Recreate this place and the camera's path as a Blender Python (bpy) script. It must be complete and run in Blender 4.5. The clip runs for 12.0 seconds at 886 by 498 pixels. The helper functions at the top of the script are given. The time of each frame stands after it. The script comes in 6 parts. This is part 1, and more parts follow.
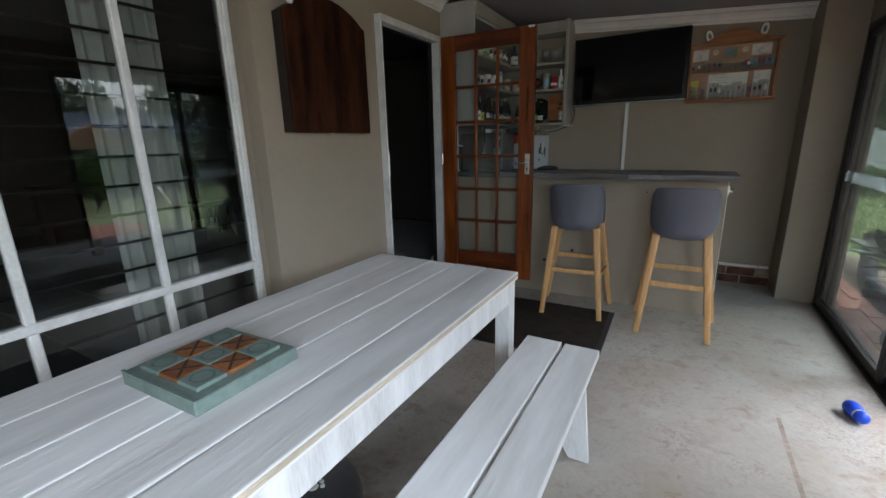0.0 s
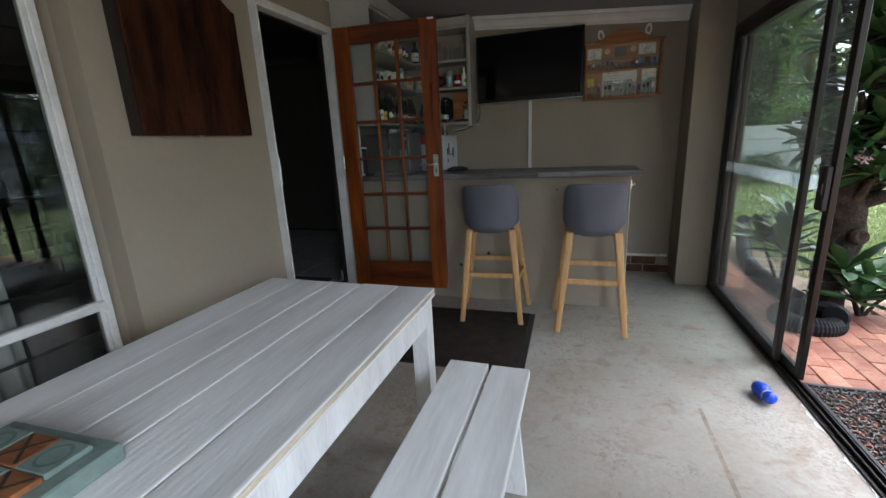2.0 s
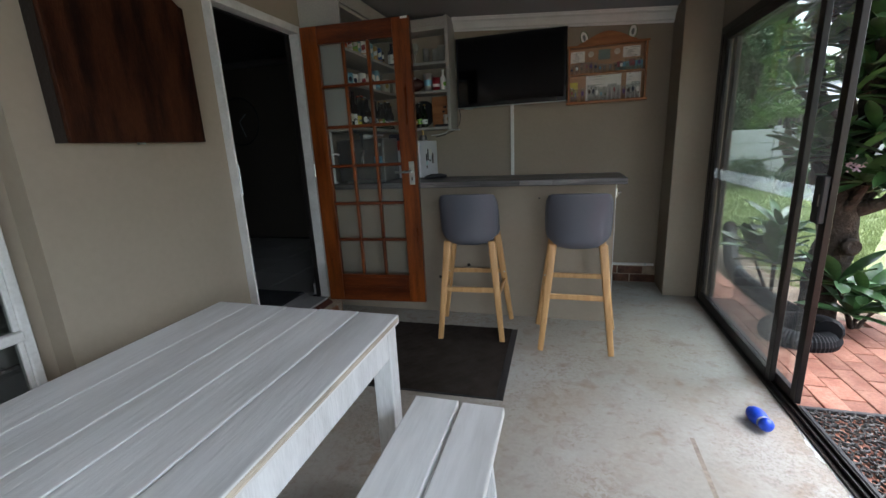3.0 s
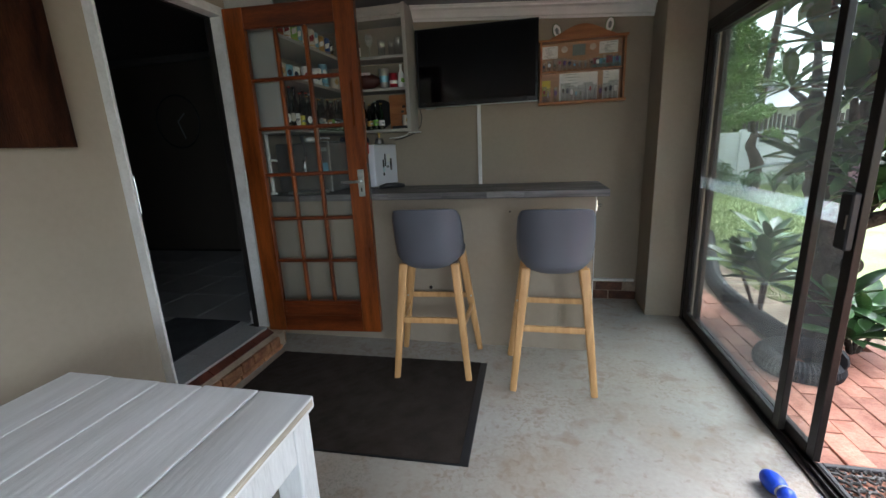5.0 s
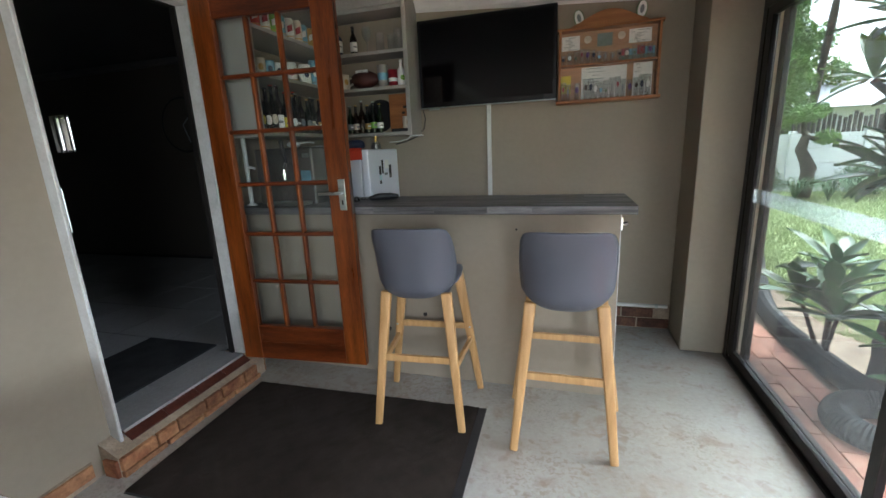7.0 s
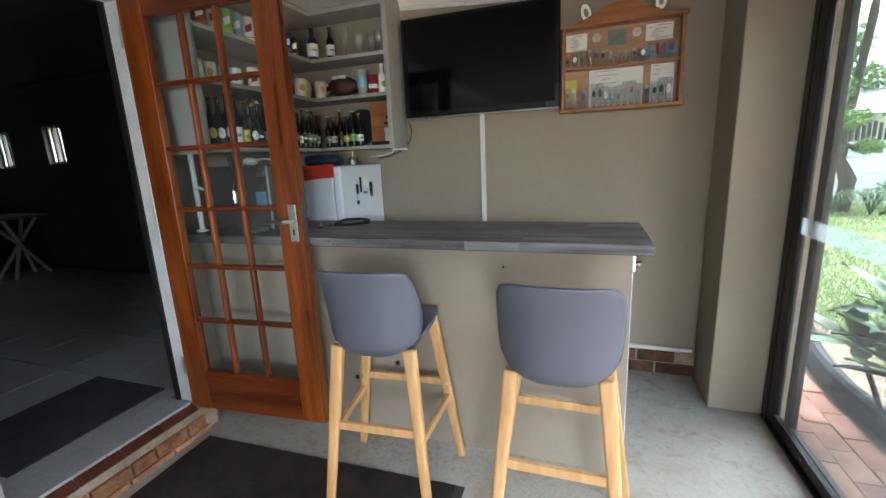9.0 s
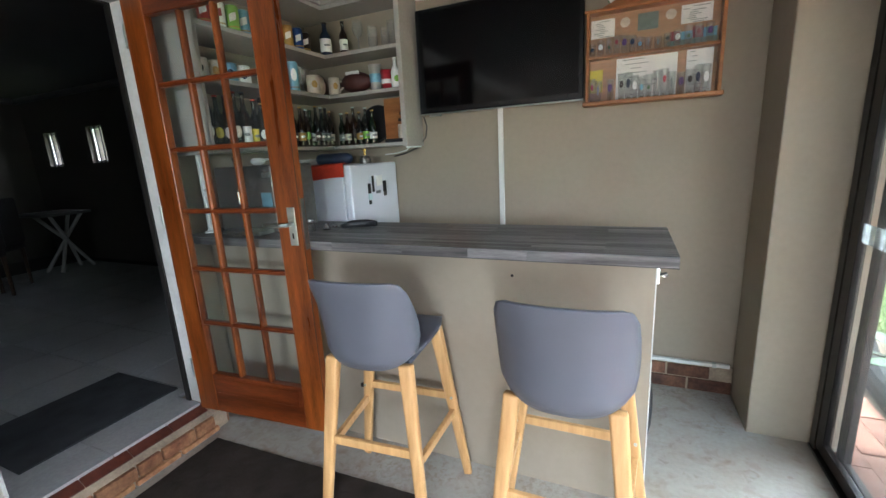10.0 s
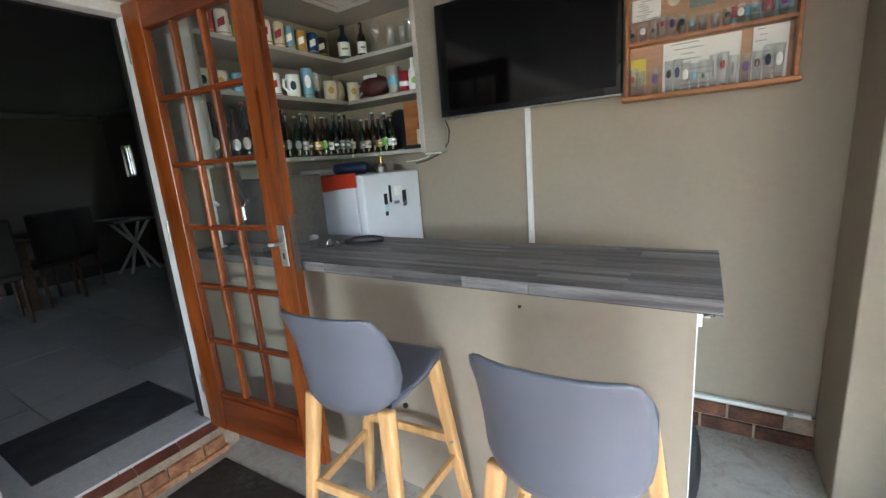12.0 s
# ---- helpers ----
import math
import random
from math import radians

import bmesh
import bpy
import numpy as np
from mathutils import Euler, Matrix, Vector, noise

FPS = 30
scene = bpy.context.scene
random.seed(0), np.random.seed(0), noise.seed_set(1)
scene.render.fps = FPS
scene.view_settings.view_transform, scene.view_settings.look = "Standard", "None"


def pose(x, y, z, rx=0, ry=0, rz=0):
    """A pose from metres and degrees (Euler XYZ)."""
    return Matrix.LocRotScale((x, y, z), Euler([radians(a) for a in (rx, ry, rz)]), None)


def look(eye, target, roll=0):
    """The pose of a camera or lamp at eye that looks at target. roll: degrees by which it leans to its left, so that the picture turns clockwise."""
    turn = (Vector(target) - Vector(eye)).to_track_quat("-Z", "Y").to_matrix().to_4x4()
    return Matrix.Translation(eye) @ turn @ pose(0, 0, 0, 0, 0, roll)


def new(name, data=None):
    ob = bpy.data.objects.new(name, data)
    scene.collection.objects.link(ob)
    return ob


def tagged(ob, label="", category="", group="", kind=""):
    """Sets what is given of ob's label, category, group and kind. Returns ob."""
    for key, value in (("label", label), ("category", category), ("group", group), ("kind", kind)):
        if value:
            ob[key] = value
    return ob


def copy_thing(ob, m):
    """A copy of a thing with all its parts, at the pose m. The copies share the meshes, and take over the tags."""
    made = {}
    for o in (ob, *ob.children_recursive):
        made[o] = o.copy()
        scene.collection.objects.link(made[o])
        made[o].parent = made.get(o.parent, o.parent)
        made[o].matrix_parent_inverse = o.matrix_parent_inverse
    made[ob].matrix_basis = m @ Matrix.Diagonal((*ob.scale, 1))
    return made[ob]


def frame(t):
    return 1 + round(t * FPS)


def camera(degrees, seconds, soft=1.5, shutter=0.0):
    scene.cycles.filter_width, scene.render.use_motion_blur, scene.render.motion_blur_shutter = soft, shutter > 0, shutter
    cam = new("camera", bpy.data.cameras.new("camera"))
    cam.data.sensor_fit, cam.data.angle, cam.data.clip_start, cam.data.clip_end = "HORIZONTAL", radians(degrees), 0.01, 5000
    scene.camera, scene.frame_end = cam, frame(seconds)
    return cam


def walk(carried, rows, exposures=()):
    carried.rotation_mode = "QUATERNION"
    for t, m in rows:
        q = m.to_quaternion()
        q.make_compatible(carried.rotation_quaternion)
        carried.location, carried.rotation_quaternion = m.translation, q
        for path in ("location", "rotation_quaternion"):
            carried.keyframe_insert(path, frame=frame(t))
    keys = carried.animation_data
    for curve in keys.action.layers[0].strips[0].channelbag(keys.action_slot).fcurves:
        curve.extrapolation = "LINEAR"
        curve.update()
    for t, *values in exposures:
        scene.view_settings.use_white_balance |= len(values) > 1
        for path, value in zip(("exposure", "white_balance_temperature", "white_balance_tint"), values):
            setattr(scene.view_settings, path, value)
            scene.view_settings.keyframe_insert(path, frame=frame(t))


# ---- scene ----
# ---- camera and walk ----
cam = camera(93.2, 12.0)
PATH = [
    (0, (0.223, 0.613, 1.34), (-0.746, 2.291, 0.847), -1.4),
    (0.5, (0.19, 0.66, 1.341), (-0.653, 2.407, 0.853), -1.7),
    (1, (0.159, 0.724, 1.336), (-0.562, 2.523, 0.841), -2.1),
    (1.5, (0.144, 0.791, 1.33), (-0.512, 2.613, 0.833), -2.5),
    (2, (0.142, 0.878, 1.321), (-0.468, 2.718, 0.828), -2.8),
    (2.5, (0.158, 0.996, 1.326), (-0.41, 2.851, 0.84), -2.7),
    (3, (0.169, 1.087, 1.335), (-0.391, 2.946, 0.856), -2.8),
    (5, (0.148, 1.545, 1.353), (-0.288, 3.437, 0.875), -2.6),
    (5.5, (0.17, 1.653, 1.351), (-0.27, 3.543, 0.869), -2.9),
    (6, (0.202, 1.767, 1.358), (-0.264, 3.651, 0.877), -3.4),
    (6.5, (0.224, 1.888, 1.351), (-0.307, 3.758, 0.881), -2.8),
    (7, (0.237, 1.986, 1.362), (-0.326, 3.848, 0.901), -2.6),
    (9, (0.318, 2.452, 1.407), (-0.326, 4.297, 0.981), -2.6),
    (9.5, (0.356, 2.539, 1.421), (-0.371, 4.35, 0.98), -2.8),
    (10, (0.39, 2.619, 1.423), (-0.405, 4.4, 0.978), -3.1),
    (10.5, (0.412, 2.705, 1.422), (-0.458, 4.447, 0.966), -3.5),
    (11, (0.433, 2.781, 1.422), (-0.489, 4.495, 0.962), -3.5),
    (11.5, (0.454, 2.855, 1.429), (-0.528, 4.54, 0.985), -3.5),
    (12, (0.496, 2.935, 1.446), (-0.551, 4.584, 1.019), -4.5),
]
walk(cam, [(t, look(eye, target, roll)) for t, eye, target, roll in PATH],
     exposures=[(0, 2.12, 5850, 10), (3, 2.2, 5850, 10), (5.5, 2.66, 5850, 10), (7, 3.08, 5850, 10), (9, 3.73, 5750, 10), (12, 4.16, 5750, 10)])

# ---- sky and sun: bright overcast ----
world = bpy.data.worlds.new("world")
scene.world = world
world.use_nodes = True
wn = world.node_tree.nodes
sky = wn.new("ShaderNodeTexSky")
sky.sky_type, sky.sun_disc = "NISHITA", False
sky.sun_elevation, sky.sun_rotation = radians(58), radians(70)
sky.air_density, sky.dust_density, sky.ozone_density = 1.2, 4.0, 1.0
soft_sky = wn.new("ShaderNodeHueSaturation")
soft_sky.inputs["Saturation"].default_value = 0.35
world.node_tree.links.new(sky.outputs[0], soft_sky.inputs["Color"])
world.node_tree.links.new(soft_sky.outputs[0], wn["Background"].inputs[0])
wn["Background"].inputs[1].default_value = 0.15
sun = new("sun", bpy.data.lights.new("sun", "SUN"))
sun.data.energy, sun.data.angle, sun.data.color = 0.5, radians(60), (1.0, 0.96, 0.9)
sun.matrix_world = look((12, 4.5, 20), (0, 0, 0))


def sky_lamp(name, eye, target, w, h, watts):
    """The sky's light in an opening behind the walker."""
    lamp = new(name, bpy.data.lights.new(name, "AREA"))
    lamp.data.shape, lamp.data.size, lamp.data.size_y, lamp.data.energy = "RECTANGLE", w, h, watts
    lamp.data.color = (0.90, 0.97, 1.0)
    lamp.matrix_world = look(eye, target)


sky_lamp("opening_light_garden", (1.30, -0.75, 1.55), (0.58, -0.68, 0.2), 3.0, 0.9, 27)

# ---- materials ----
def M(name, base, rough=0.6, var=0.12, scale=5.0, fine=60.0, bump=0.08, metal=0.0, stretch=(1, 1, 1), other=None,
      rand=0.0, coat=0.0, spec=0.5, sheen=0.0, detail=5.0, dist=0.01, grain=None):
    m = bpy.data.materials.new(name)
    m.use_nodes = True
    N, L = m.node_tree.nodes, m.node_tree.links
    b = N["Principled BSDF"]
    tc, mp = N.new("ShaderNodeTexCoord"), N.new("ShaderNodeMapping")
    mp.inputs["Scale"].default_value = stretch
    L.new(tc.outputs["Object"], mp.inputs[0])
    oi = N.new("ShaderNodeObjectInfo")
    if rand:
        vm = N.new("ShaderNodeVectorMath")
        vm.operation = "SCALE"
        cx = N.new("ShaderNodeCombineXYZ")
        for i in range(3):
            L.new(oi.outputs["Random"], cx.inputs[i])
        L.new(cx.outputs[0], vm.inputs[0])
        vm.inputs["Scale"].default_value = 37.0
        L.new(vm.outputs[0], mp.inputs["Location"])
    n1, n2 = N.new("ShaderNodeTexNoise"), N.new("ShaderNodeTexNoise")
    for n, s in ((n1, scale), (n2, fine)):
        n.inputs["Scale"].default_value, n.inputs["Detail"].default_value = s, detail
        L.new(mp.outputs[0], n.inputs["Vector"])
    c0 = tuple(max(0, c * (1 - var)) for c in base)
    c1 = other or tuple(min(1, c * (1 + var)) for c in base)
    ramp = N.new("ShaderNodeValToRGB")
    ramp.color_ramp.elements[0].position, ramp.color_ramp.elements[1].position = 0.32, 0.68
    ramp.color_ramp.elements[0].color, ramp.color_ramp.elements[1].color = (*c0, 1), (*c1, 1)
    L.new(n1.outputs["Fac"], ramp.inputs[0])
    mix = N.new("ShaderNodeMix")
    mix.data_type, mix.blend_type = "RGBA", "OVERLAY"
    mix.inputs["Factor"].default_value = min(1, 0.15 + var) if grain is None else grain
    L.new(ramp.outputs[0], mix.inputs["A"])
    L.new(n2.outputs["Fac"], mix.inputs["B"])
    col = mix.outputs["Result"]
    if rand:
        hs = N.new("ShaderNodeHueSaturation")
        mr = N.new("ShaderNodeMapRange")
        mr.inputs["To Min"].default_value, mr.inputs["To Max"].default_value = 1 - rand, 1 + rand
        L.new(oi.outputs["Random"], mr.inputs["Value"])
        L.new(mr.outputs[0], hs.inputs["Value"])
        L.new(col, hs.inputs["Color"])
        col = hs.outputs["Color"]
    L.new(col, b.inputs["Base Color"])
    rr = N.new("ShaderNodeMapRange")
    rr.inputs["To Min"].default_value, rr.inputs["To Max"].default_value = max(0.02, rough - 0.08), min(1, rough + 0.08)
    L.new(n1.outputs["Fac"], rr.inputs["Value"])
    L.new(rr.outputs[0], b.inputs["Roughness"])
    b.inputs["Metallic"].default_value = metal
    b.inputs["Specular IOR Level"].default_value = spec
    b.inputs["Coat Weight"].default_value = coat
    b.inputs["Sheen Weight"].default_value = sheen
    if bump:
        bp = N.new("ShaderNodeBump")
        bp.inputs["Strength"].default_value, bp.inputs["Distance"].default_value = bump, dist
        L.new(n2.outputs["Fac"], bp.inputs["Height"])
        L.new(bp.outputs[0], b.inputs["Normal"])
    return m


def glass(name, tint=(1, 1, 1), rough=0.0, gloss=0.03, haze=0.0, through_haze=False):
    """Thin clear glass: straight-through light with a clear gloss, and a patchy white haze."""
    m = bpy.data.materials.new(name)
    m.use_nodes = True
    N, L = m.node_tree.nodes, m.node_tree.links
    N.remove(N["Principled BSDF"])
    tr, gl, mx, lw = (N.new("ShaderNodeBsdfTransparent"), N.new("ShaderNodeBsdfGlossy"), N.new("ShaderNodeMixShader"), N.new("ShaderNodeLayerWeight"))
    tr.inputs[0].default_value = (*tint, 1)
    gl.inputs["Roughness"].default_value = rough
    lw.inputs["Blend"].default_value = 0.5
    pw_, sc_ = N.new("ShaderNodeMath"), N.new("ShaderNodeMath")
    pw_.operation, sc_.operation = "POWER", "MULTIPLY_ADD"
    pw_.inputs[1].default_value = 5.0
    sc_.inputs[1].default_value, sc_.inputs[2].default_value = 0.9, gloss
    L.new(lw.outputs["Facing"], pw_.inputs[0])
    L.new(pw_.outputs[0], sc_.inputs[0])
    L.new(sc_.outputs[0], mx.inputs[0])
    clear = tr.outputs[0]
    if haze:
        df, dm_ = N.new("ShaderNodeBsdfTranslucent" if through_haze else "ShaderNodeBsdfDiffuse"), N.new("ShaderNodeMixShader")
        nz, mr = N.new("ShaderNodeTexNoise"), N.new("ShaderNodeMapRange")
        nz.inputs["Scale"].default_value, nz.inputs["Detail"].default_value = 3.0, 6.0
        mr.inputs["To Min"].default_value, mr.inputs["To Max"].default_value = haze * 0.5, haze * 1.5
        L.new(N.new("ShaderNodeTexCoord").outputs["Object"], nz.inputs["Vector"])
        L.new(nz.outputs["Fac"], mr.inputs["Value"])
        L.new(mr.outputs[0], dm_.inputs[0])
        L.new(clear, dm_.inputs[1])
        L.new(df.outputs[0], dm_.inputs[2])
        clear = dm_.outputs[0]
    L.new(clear, mx.inputs[1])
    L.new(gl.outputs[0], mx.inputs[2])
    L.new(mx.outputs[0], N["Material Output"].inputs[0])
    return m


def glow(name, col, strength):
    m = bpy.data.materials.new(name)
    m.use_nodes = True
    b = m.node_tree.nodes["Principled BSDF"]
    b.inputs["Base Color"].default_value = (*col, 1)
    b.inputs["Emission Color"].default_value = (*col, 1)
    b.inputs["Emission Strength"].default_value = strength
    return m


TAUPE = M("taupe wall paint", (0.305, 0.258, 0.197), 0.68, 0.06, 1.4, 34, 0.16, dist=0.004, grain=0.07, detail=8)
# beige walls of the unlit room: its gloom is put into this colour
HOUSE_PAINT_DIM = M("beige house paint darkened for dim room", (0.058, 0.050, 0.039), 0.7, 0.06, 1.5, 140, 0.1, dist=0.004, grain=0.04)
CEIL = M("ceiling paint", (0.25, 0.255, 0.26), 0.7, 0.04, 1.2, 90, 0.05, grain=0.05)
# pale ceiling, also coloured dark in place of the room's shade
HOUSE_CEIL_DIM = M("pale ceiling paint darkened for dim room", (0.08, 0.08, 0.08), 0.8, 0.04, 1.2, 90, 0.05, grain=0.04)
WHITE = M("white enamel", (0.72, 0.72, 0.70), 0.4, 0.06, 7, 90, 0.06)
CHIPPED = M("worn white frame paint", (0.58, 0.575, 0.55), 0.5, 0.08, 9, 70, 0.15, other=(0.64, 0.64, 0.62))
GREYWHITE = M("grey white shelf paint", (0.38, 0.365, 0.335), 0.5, 0.07, 4, 90, 0.08)
BLACKALU = M("bronze black aluminium", (0.028, 0.024, 0.022), 0.38, 0.2, 6, 120, 0.04, metal=0.5)
DOORWOOD = M("orange varnished timber", (0.115, 0.024, 0.004), 0.30, 0.35, 2.5, 40, 0.08, stretch=(7, 7, 0.7), other=(0.235, 0.060, 0.009), spec=0.4, rand=0.12)
DOORRAIL = M("red-brown varnished timber", (0.085, 0.016, 0.004), 0.32, 0.4, 2.5, 40, 0.06, stretch=(0.8, 6, 6), other=(0.165, 0.036, 0.007), spec=0.4)
DARKBOARD = M("dark reddish timber", (0.017, 0.0055, 0.0028), 0.6, 0.5, 3.5, 40, 0.3, stretch=(5, 5, 0.9), other=(0.050, 0.0155, 0.006), spec=0.12)
BLACKWOOD = M("near black timber edge", (0.012, 0.007, 0.005), 0.6, 0.3, 5, 60, 0.3)
ASH = M("pale oak leg wood", (0.55, 0.305, 0.115), 0.42, 0.14, 3, 40, 0.05, stretch=(14, 14, 0.6), other=(0.62, 0.37, 0.155), grain=0.12)
SHELL = M("slate grey moulded plastic", (0.098, 0.104, 0.128), 0.42, 0.05, 3, 400, 0.05, dist=0.001, grain=0.06)
WASH = M("white washed pine", (0.69, 0.685, 0.67), 0.5, 0.09, 2.6, 15, 0.4, stretch=(4.5, 0.6, 4.5), other=(0.80, 0.80, 0.80), rand=0.06, dist=0.005, grain=0.24, detail=9)
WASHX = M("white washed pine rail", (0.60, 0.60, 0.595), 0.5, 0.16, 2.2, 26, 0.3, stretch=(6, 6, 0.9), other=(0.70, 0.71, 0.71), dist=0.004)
BRICK = M("red face brick", (0.30, 0.10, 0.045), 0.8, 0.45, 9, 60, 0.5, other=(0.38, 0.19, 0.085), rand=0.3)
# darker copy of the brick, with the bar's shadow put into its colour
BRICK_SHADED = M("red face brick darkened for shadow", (0.115, 0.045, 0.028), 0.85, 0.5, 9, 60, 0.5, other=(0.19, 0.085, 0.05), rand=0.35)
PAVER = M("clay paver", (0.31, 0.115, 0.072), 0.85, 0.25, 7, 70, 0.35, other=(0.37, 0.18, 0.125), rand=0.25)
MORTAR = M("mortar", (0.33, 0.26, 0.19), 0.9, 0.2, 14, 90, 0.4)
TANFILL = M("tan joint filler", (0.26, 0.22, 0.18), 0.8, 0.2, 12, 60, 0.2)
BAREWOOD = M("bare worn pine edge", (0.46, 0.40, 0.31), 0.7, 0.3, 4, 40, 0.3, stretch=(6, 0.8, 6))
REDTILE = M("dark red sill tile", (0.085, 0.022, 0.012), 0.35, 0.3, 10, 60, 0.15, rand=0.15)
RUBBER = M("black rubber", (0.018, 0.018, 0.02), 0.5, 0.2, 6, 120, 0.1)
MATGREY = M("dusty grey rubber", (0.048, 0.044, 0.041), 0.6, 0.3, 9, 90, 0.2)
PIPE = M("black plastic pipe", (0.010, 0.011, 0.013), 0.6, 0.2, 6, 120, 0.05, spec=0.25)
CARPET = M("dark brown ribbed carpet", (0.034, 0.026, 0.021), 0.95, 0.3, 9, 350, 0.8, spec=0.15)
HOUSEMAT = M("charcoal fibre mat", (0.046, 0.048, 0.052), 0.95, 0.25, 7, 300, 0.8, spec=0.2)
TILE = M("pale grey floor tile", (0.36, 0.36, 0.36), 0.35, 0.08, 3, 60, 0.03, rand=0.04)
GROUT = M("dark grout", (0.035, 0.034, 0.032), 0.9, 0.15)
STAVE = M("grey laminate stave", (0.082, 0.076, 0.077), 0.42, 0.5, 3, 40, 0.1, stretch=(0.9, 16, 16), other=(0.19, 0.178, 0.176), rand=0.6)
TVBLACK = M("glossy black plastic", (0.004, 0.004, 0.005), 0.25, 0.1, 3, 90, 0.0)
SCREEN = M("dark tv screen", (0.002, 0.002, 0.0025), 0.10, 0.1, 2, 40, 0.0, spec=0.3)
STEEL = M("brushed steel", (0.50, 0.55, 0.54), 0.3, 0.1, 4, 80, 0.05, metal=1.0, stretch=(1, 1, 12))
DULLSTEEL = M("dull steel panel", (0.17, 0.165, 0.155), 0.42, 0.15, 4, 60, 0.05, metal=0.8)
CHROME = M("chrome", (0.75, 0.75, 0.75), 0.12, 0.05, 4, 80, 0.0, metal=1.0)
FRIDGE = M("white fridge enamel", (0.72, 0.74, 0.80), 0.35, 0.03, 3, 200, 0.05, dist=0.001, grain=0.03)
CASEWOOD = M("orange pine case", (0.34, 0.125, 0.035), 0.45, 0.25, 3, 50, 0.08, stretch=(0.8, 9, 9), other=(0.40, 0.16, 0.05))
CASEBACK = M("pine case backing", (0.42, 0.235, 0.125), 0.55, 0.2, 3, 50, 0.05, stretch=(0.8, 9, 9))
PAPER = M("paper", (0.84, 0.84, 0.81), 0.7, 0.06, 9, 60, 0.03)
INK = M("grey print", (0.22, 0.24, 0.24), 0.8, 0.2)
CLEAR = glass("clear glass")
WINGLASS = glass("window glass", (0.72, 0.74, 0.73), 0.0, 0.06)
DOORGLASS = glass("old door glass", (0.93, 0.95, 0.94), 0.0, 0.02, haze=0.008)
# a slight white haze pales the view through the sliding panes
SLIDEGLASS = glass("sliding door glass", (0.93, 0.96, 0.95), 0.0, 0.04, haze=0.009, through_haze=True)
# a stronger white haze keeps the bar glasses visible
JARGLASS = glass("bar glass", (0.95, 0.97, 0.96), 0.04, 0.14, haze=0.10)
FROST = M("frosted band", (0.55, 0.72, 0.74), 0.6, 0.04, 3, 90, 0.0)
BAND = glass("frosted safety film", (0.86, 0.97, 1.0), 0.0, 0.03, haze=0.22, through_haze=True)
GREEN_BOT = M("green bottle glass", (0.005, 0.015, 0.005), 0.08, 0.1, 3, 60, 0, coat=0.5)
BROWN_BOT = M("brown bottle glass", (0.018, 0.008, 0.004), 0.08, 0.1, 3, 60, 0, coat=0.5)
BLACK_BOT = M("dark bottle glass", (0.008, 0.01, 0.008), 0.08, 0.1, 3, 60, 0, coat=0.5)
CLOTH_W = M("off-white curtain cloth", (0.72, 0.71, 0.67), 0.9, 0.08, 4, 200, 0.3)
BLUE = M("blue rubber toy", (0.012, 0.06, 0.55), 0.45, 0.15, 8, 90, 0.15)
SAGE = M("sage green paint", (0.16, 0.21, 0.19), 0.55, 0.16, 8, 50, 0.2)
RUST = M("orange stained block", (0.22, 0.085, 0.03), 0.55, 0.3, 6, 50, 0.2, stretch=(1, 6, 1), rand=0.12)
BURNT = M("burnt line", (0.035, 0.022, 0.015), 0.7, 0.2)
LINE_G = M("dark sage line", (0.10, 0.15, 0.14), 0.6, 0.2)
LEATHER = M("football leather", (0.055, 0.013, 0.010), 0.5, 0.2, 6, 250, 0.3)
RED = M("red plastic", (0.50, 0.045, 0.02), 0.45, 0.12, 4, 60, 0.05)
NAVY = M("navy blue", (0.008, 0.018, 0.05), 0.5, 0.15)
CREAM = M("cream ceramic", (0.58, 0.52, 0.42), 0.4, 0.15, 9, 60, 0.05)
YELLOW = M("yellow label", (0.65, 0.55, 0.06), 0.6, 0.08)
GOLD = M("gold label", (0.45, 0.27, 0.06), 0.45, 0.15)
CANBLUE = M("blue can", (0.03, 0.09, 0.30), 0.3, 0.2, metal=0.4)
CANAQUA = M("pale blue can", (0.20, 0.42, 0.55), 0.35, 0.2, metal=0.3)
CANRED = M("crimson cup", (0.30, 0.018, 0.03), 0.4, 0.15)
LABELGREEN = M("bright green label", (0.25, 0.50, 0.08), 0.55, 0.1)
VIOLET = M("violet print", (0.10, 0.035, 0.16), 0.5, 0.1)
BRASS = M("brass", (0.55, 0.36, 0.12), 0.3, 0.1, metal=1.0)
FUR = M("black fleece", (0.012, 0.013, 0.016), 0.95, 0.3, 12, 200, 0.8, sheen=0.3)
PAWWHITE = M("white fleece print", (0.55, 0.56, 0.54), 0.95, 0.1, 12, 200, 0.6)
BAGBLACK = M("black nylon", (0.01, 0.01, 0.011), 0.6, 0.2, 10, 150, 0.3)
DARKWOOD = M("dark dining wood", (0.055, 0.028, 0.015), 0.45, 0.3, 3, 50, 0.1, stretch=(1, 8, 8))
DARKSEAT = M("dark upholstery", (0.02, 0.018, 0.017), 0.8, 0.2)
LEAF = M("frangipani leaf", (0.042, 0.105, 0.032), 0.36, 0.25, 4, 40, 0.1, other=(0.08, 0.175, 0.055), rand=0.4)
LEAFLIGHT = M("young leaf", (0.14, 0.26, 0.04), 0.45, 0.2, 4, 40, 0.1, rand=0.3)
BARK = M("grey brown bark", (0.032, 0.026, 0.021), 0.95, 0.4, 9, 60, 0.8, other=(0.08, 0.064, 0.05), dist=0.02, spec=0.2)
PETAL = M("pink petal", (0.75, 0.52, 0.60), 0.6, 0.1, 20, 90, 0.0)
LAWN = M("lawn", (0.25, 0.30, 0.12), 0.95, 0.3, 1.6, 110, 0.8, other=(0.33, 0.38, 0.17), dist=0.02)
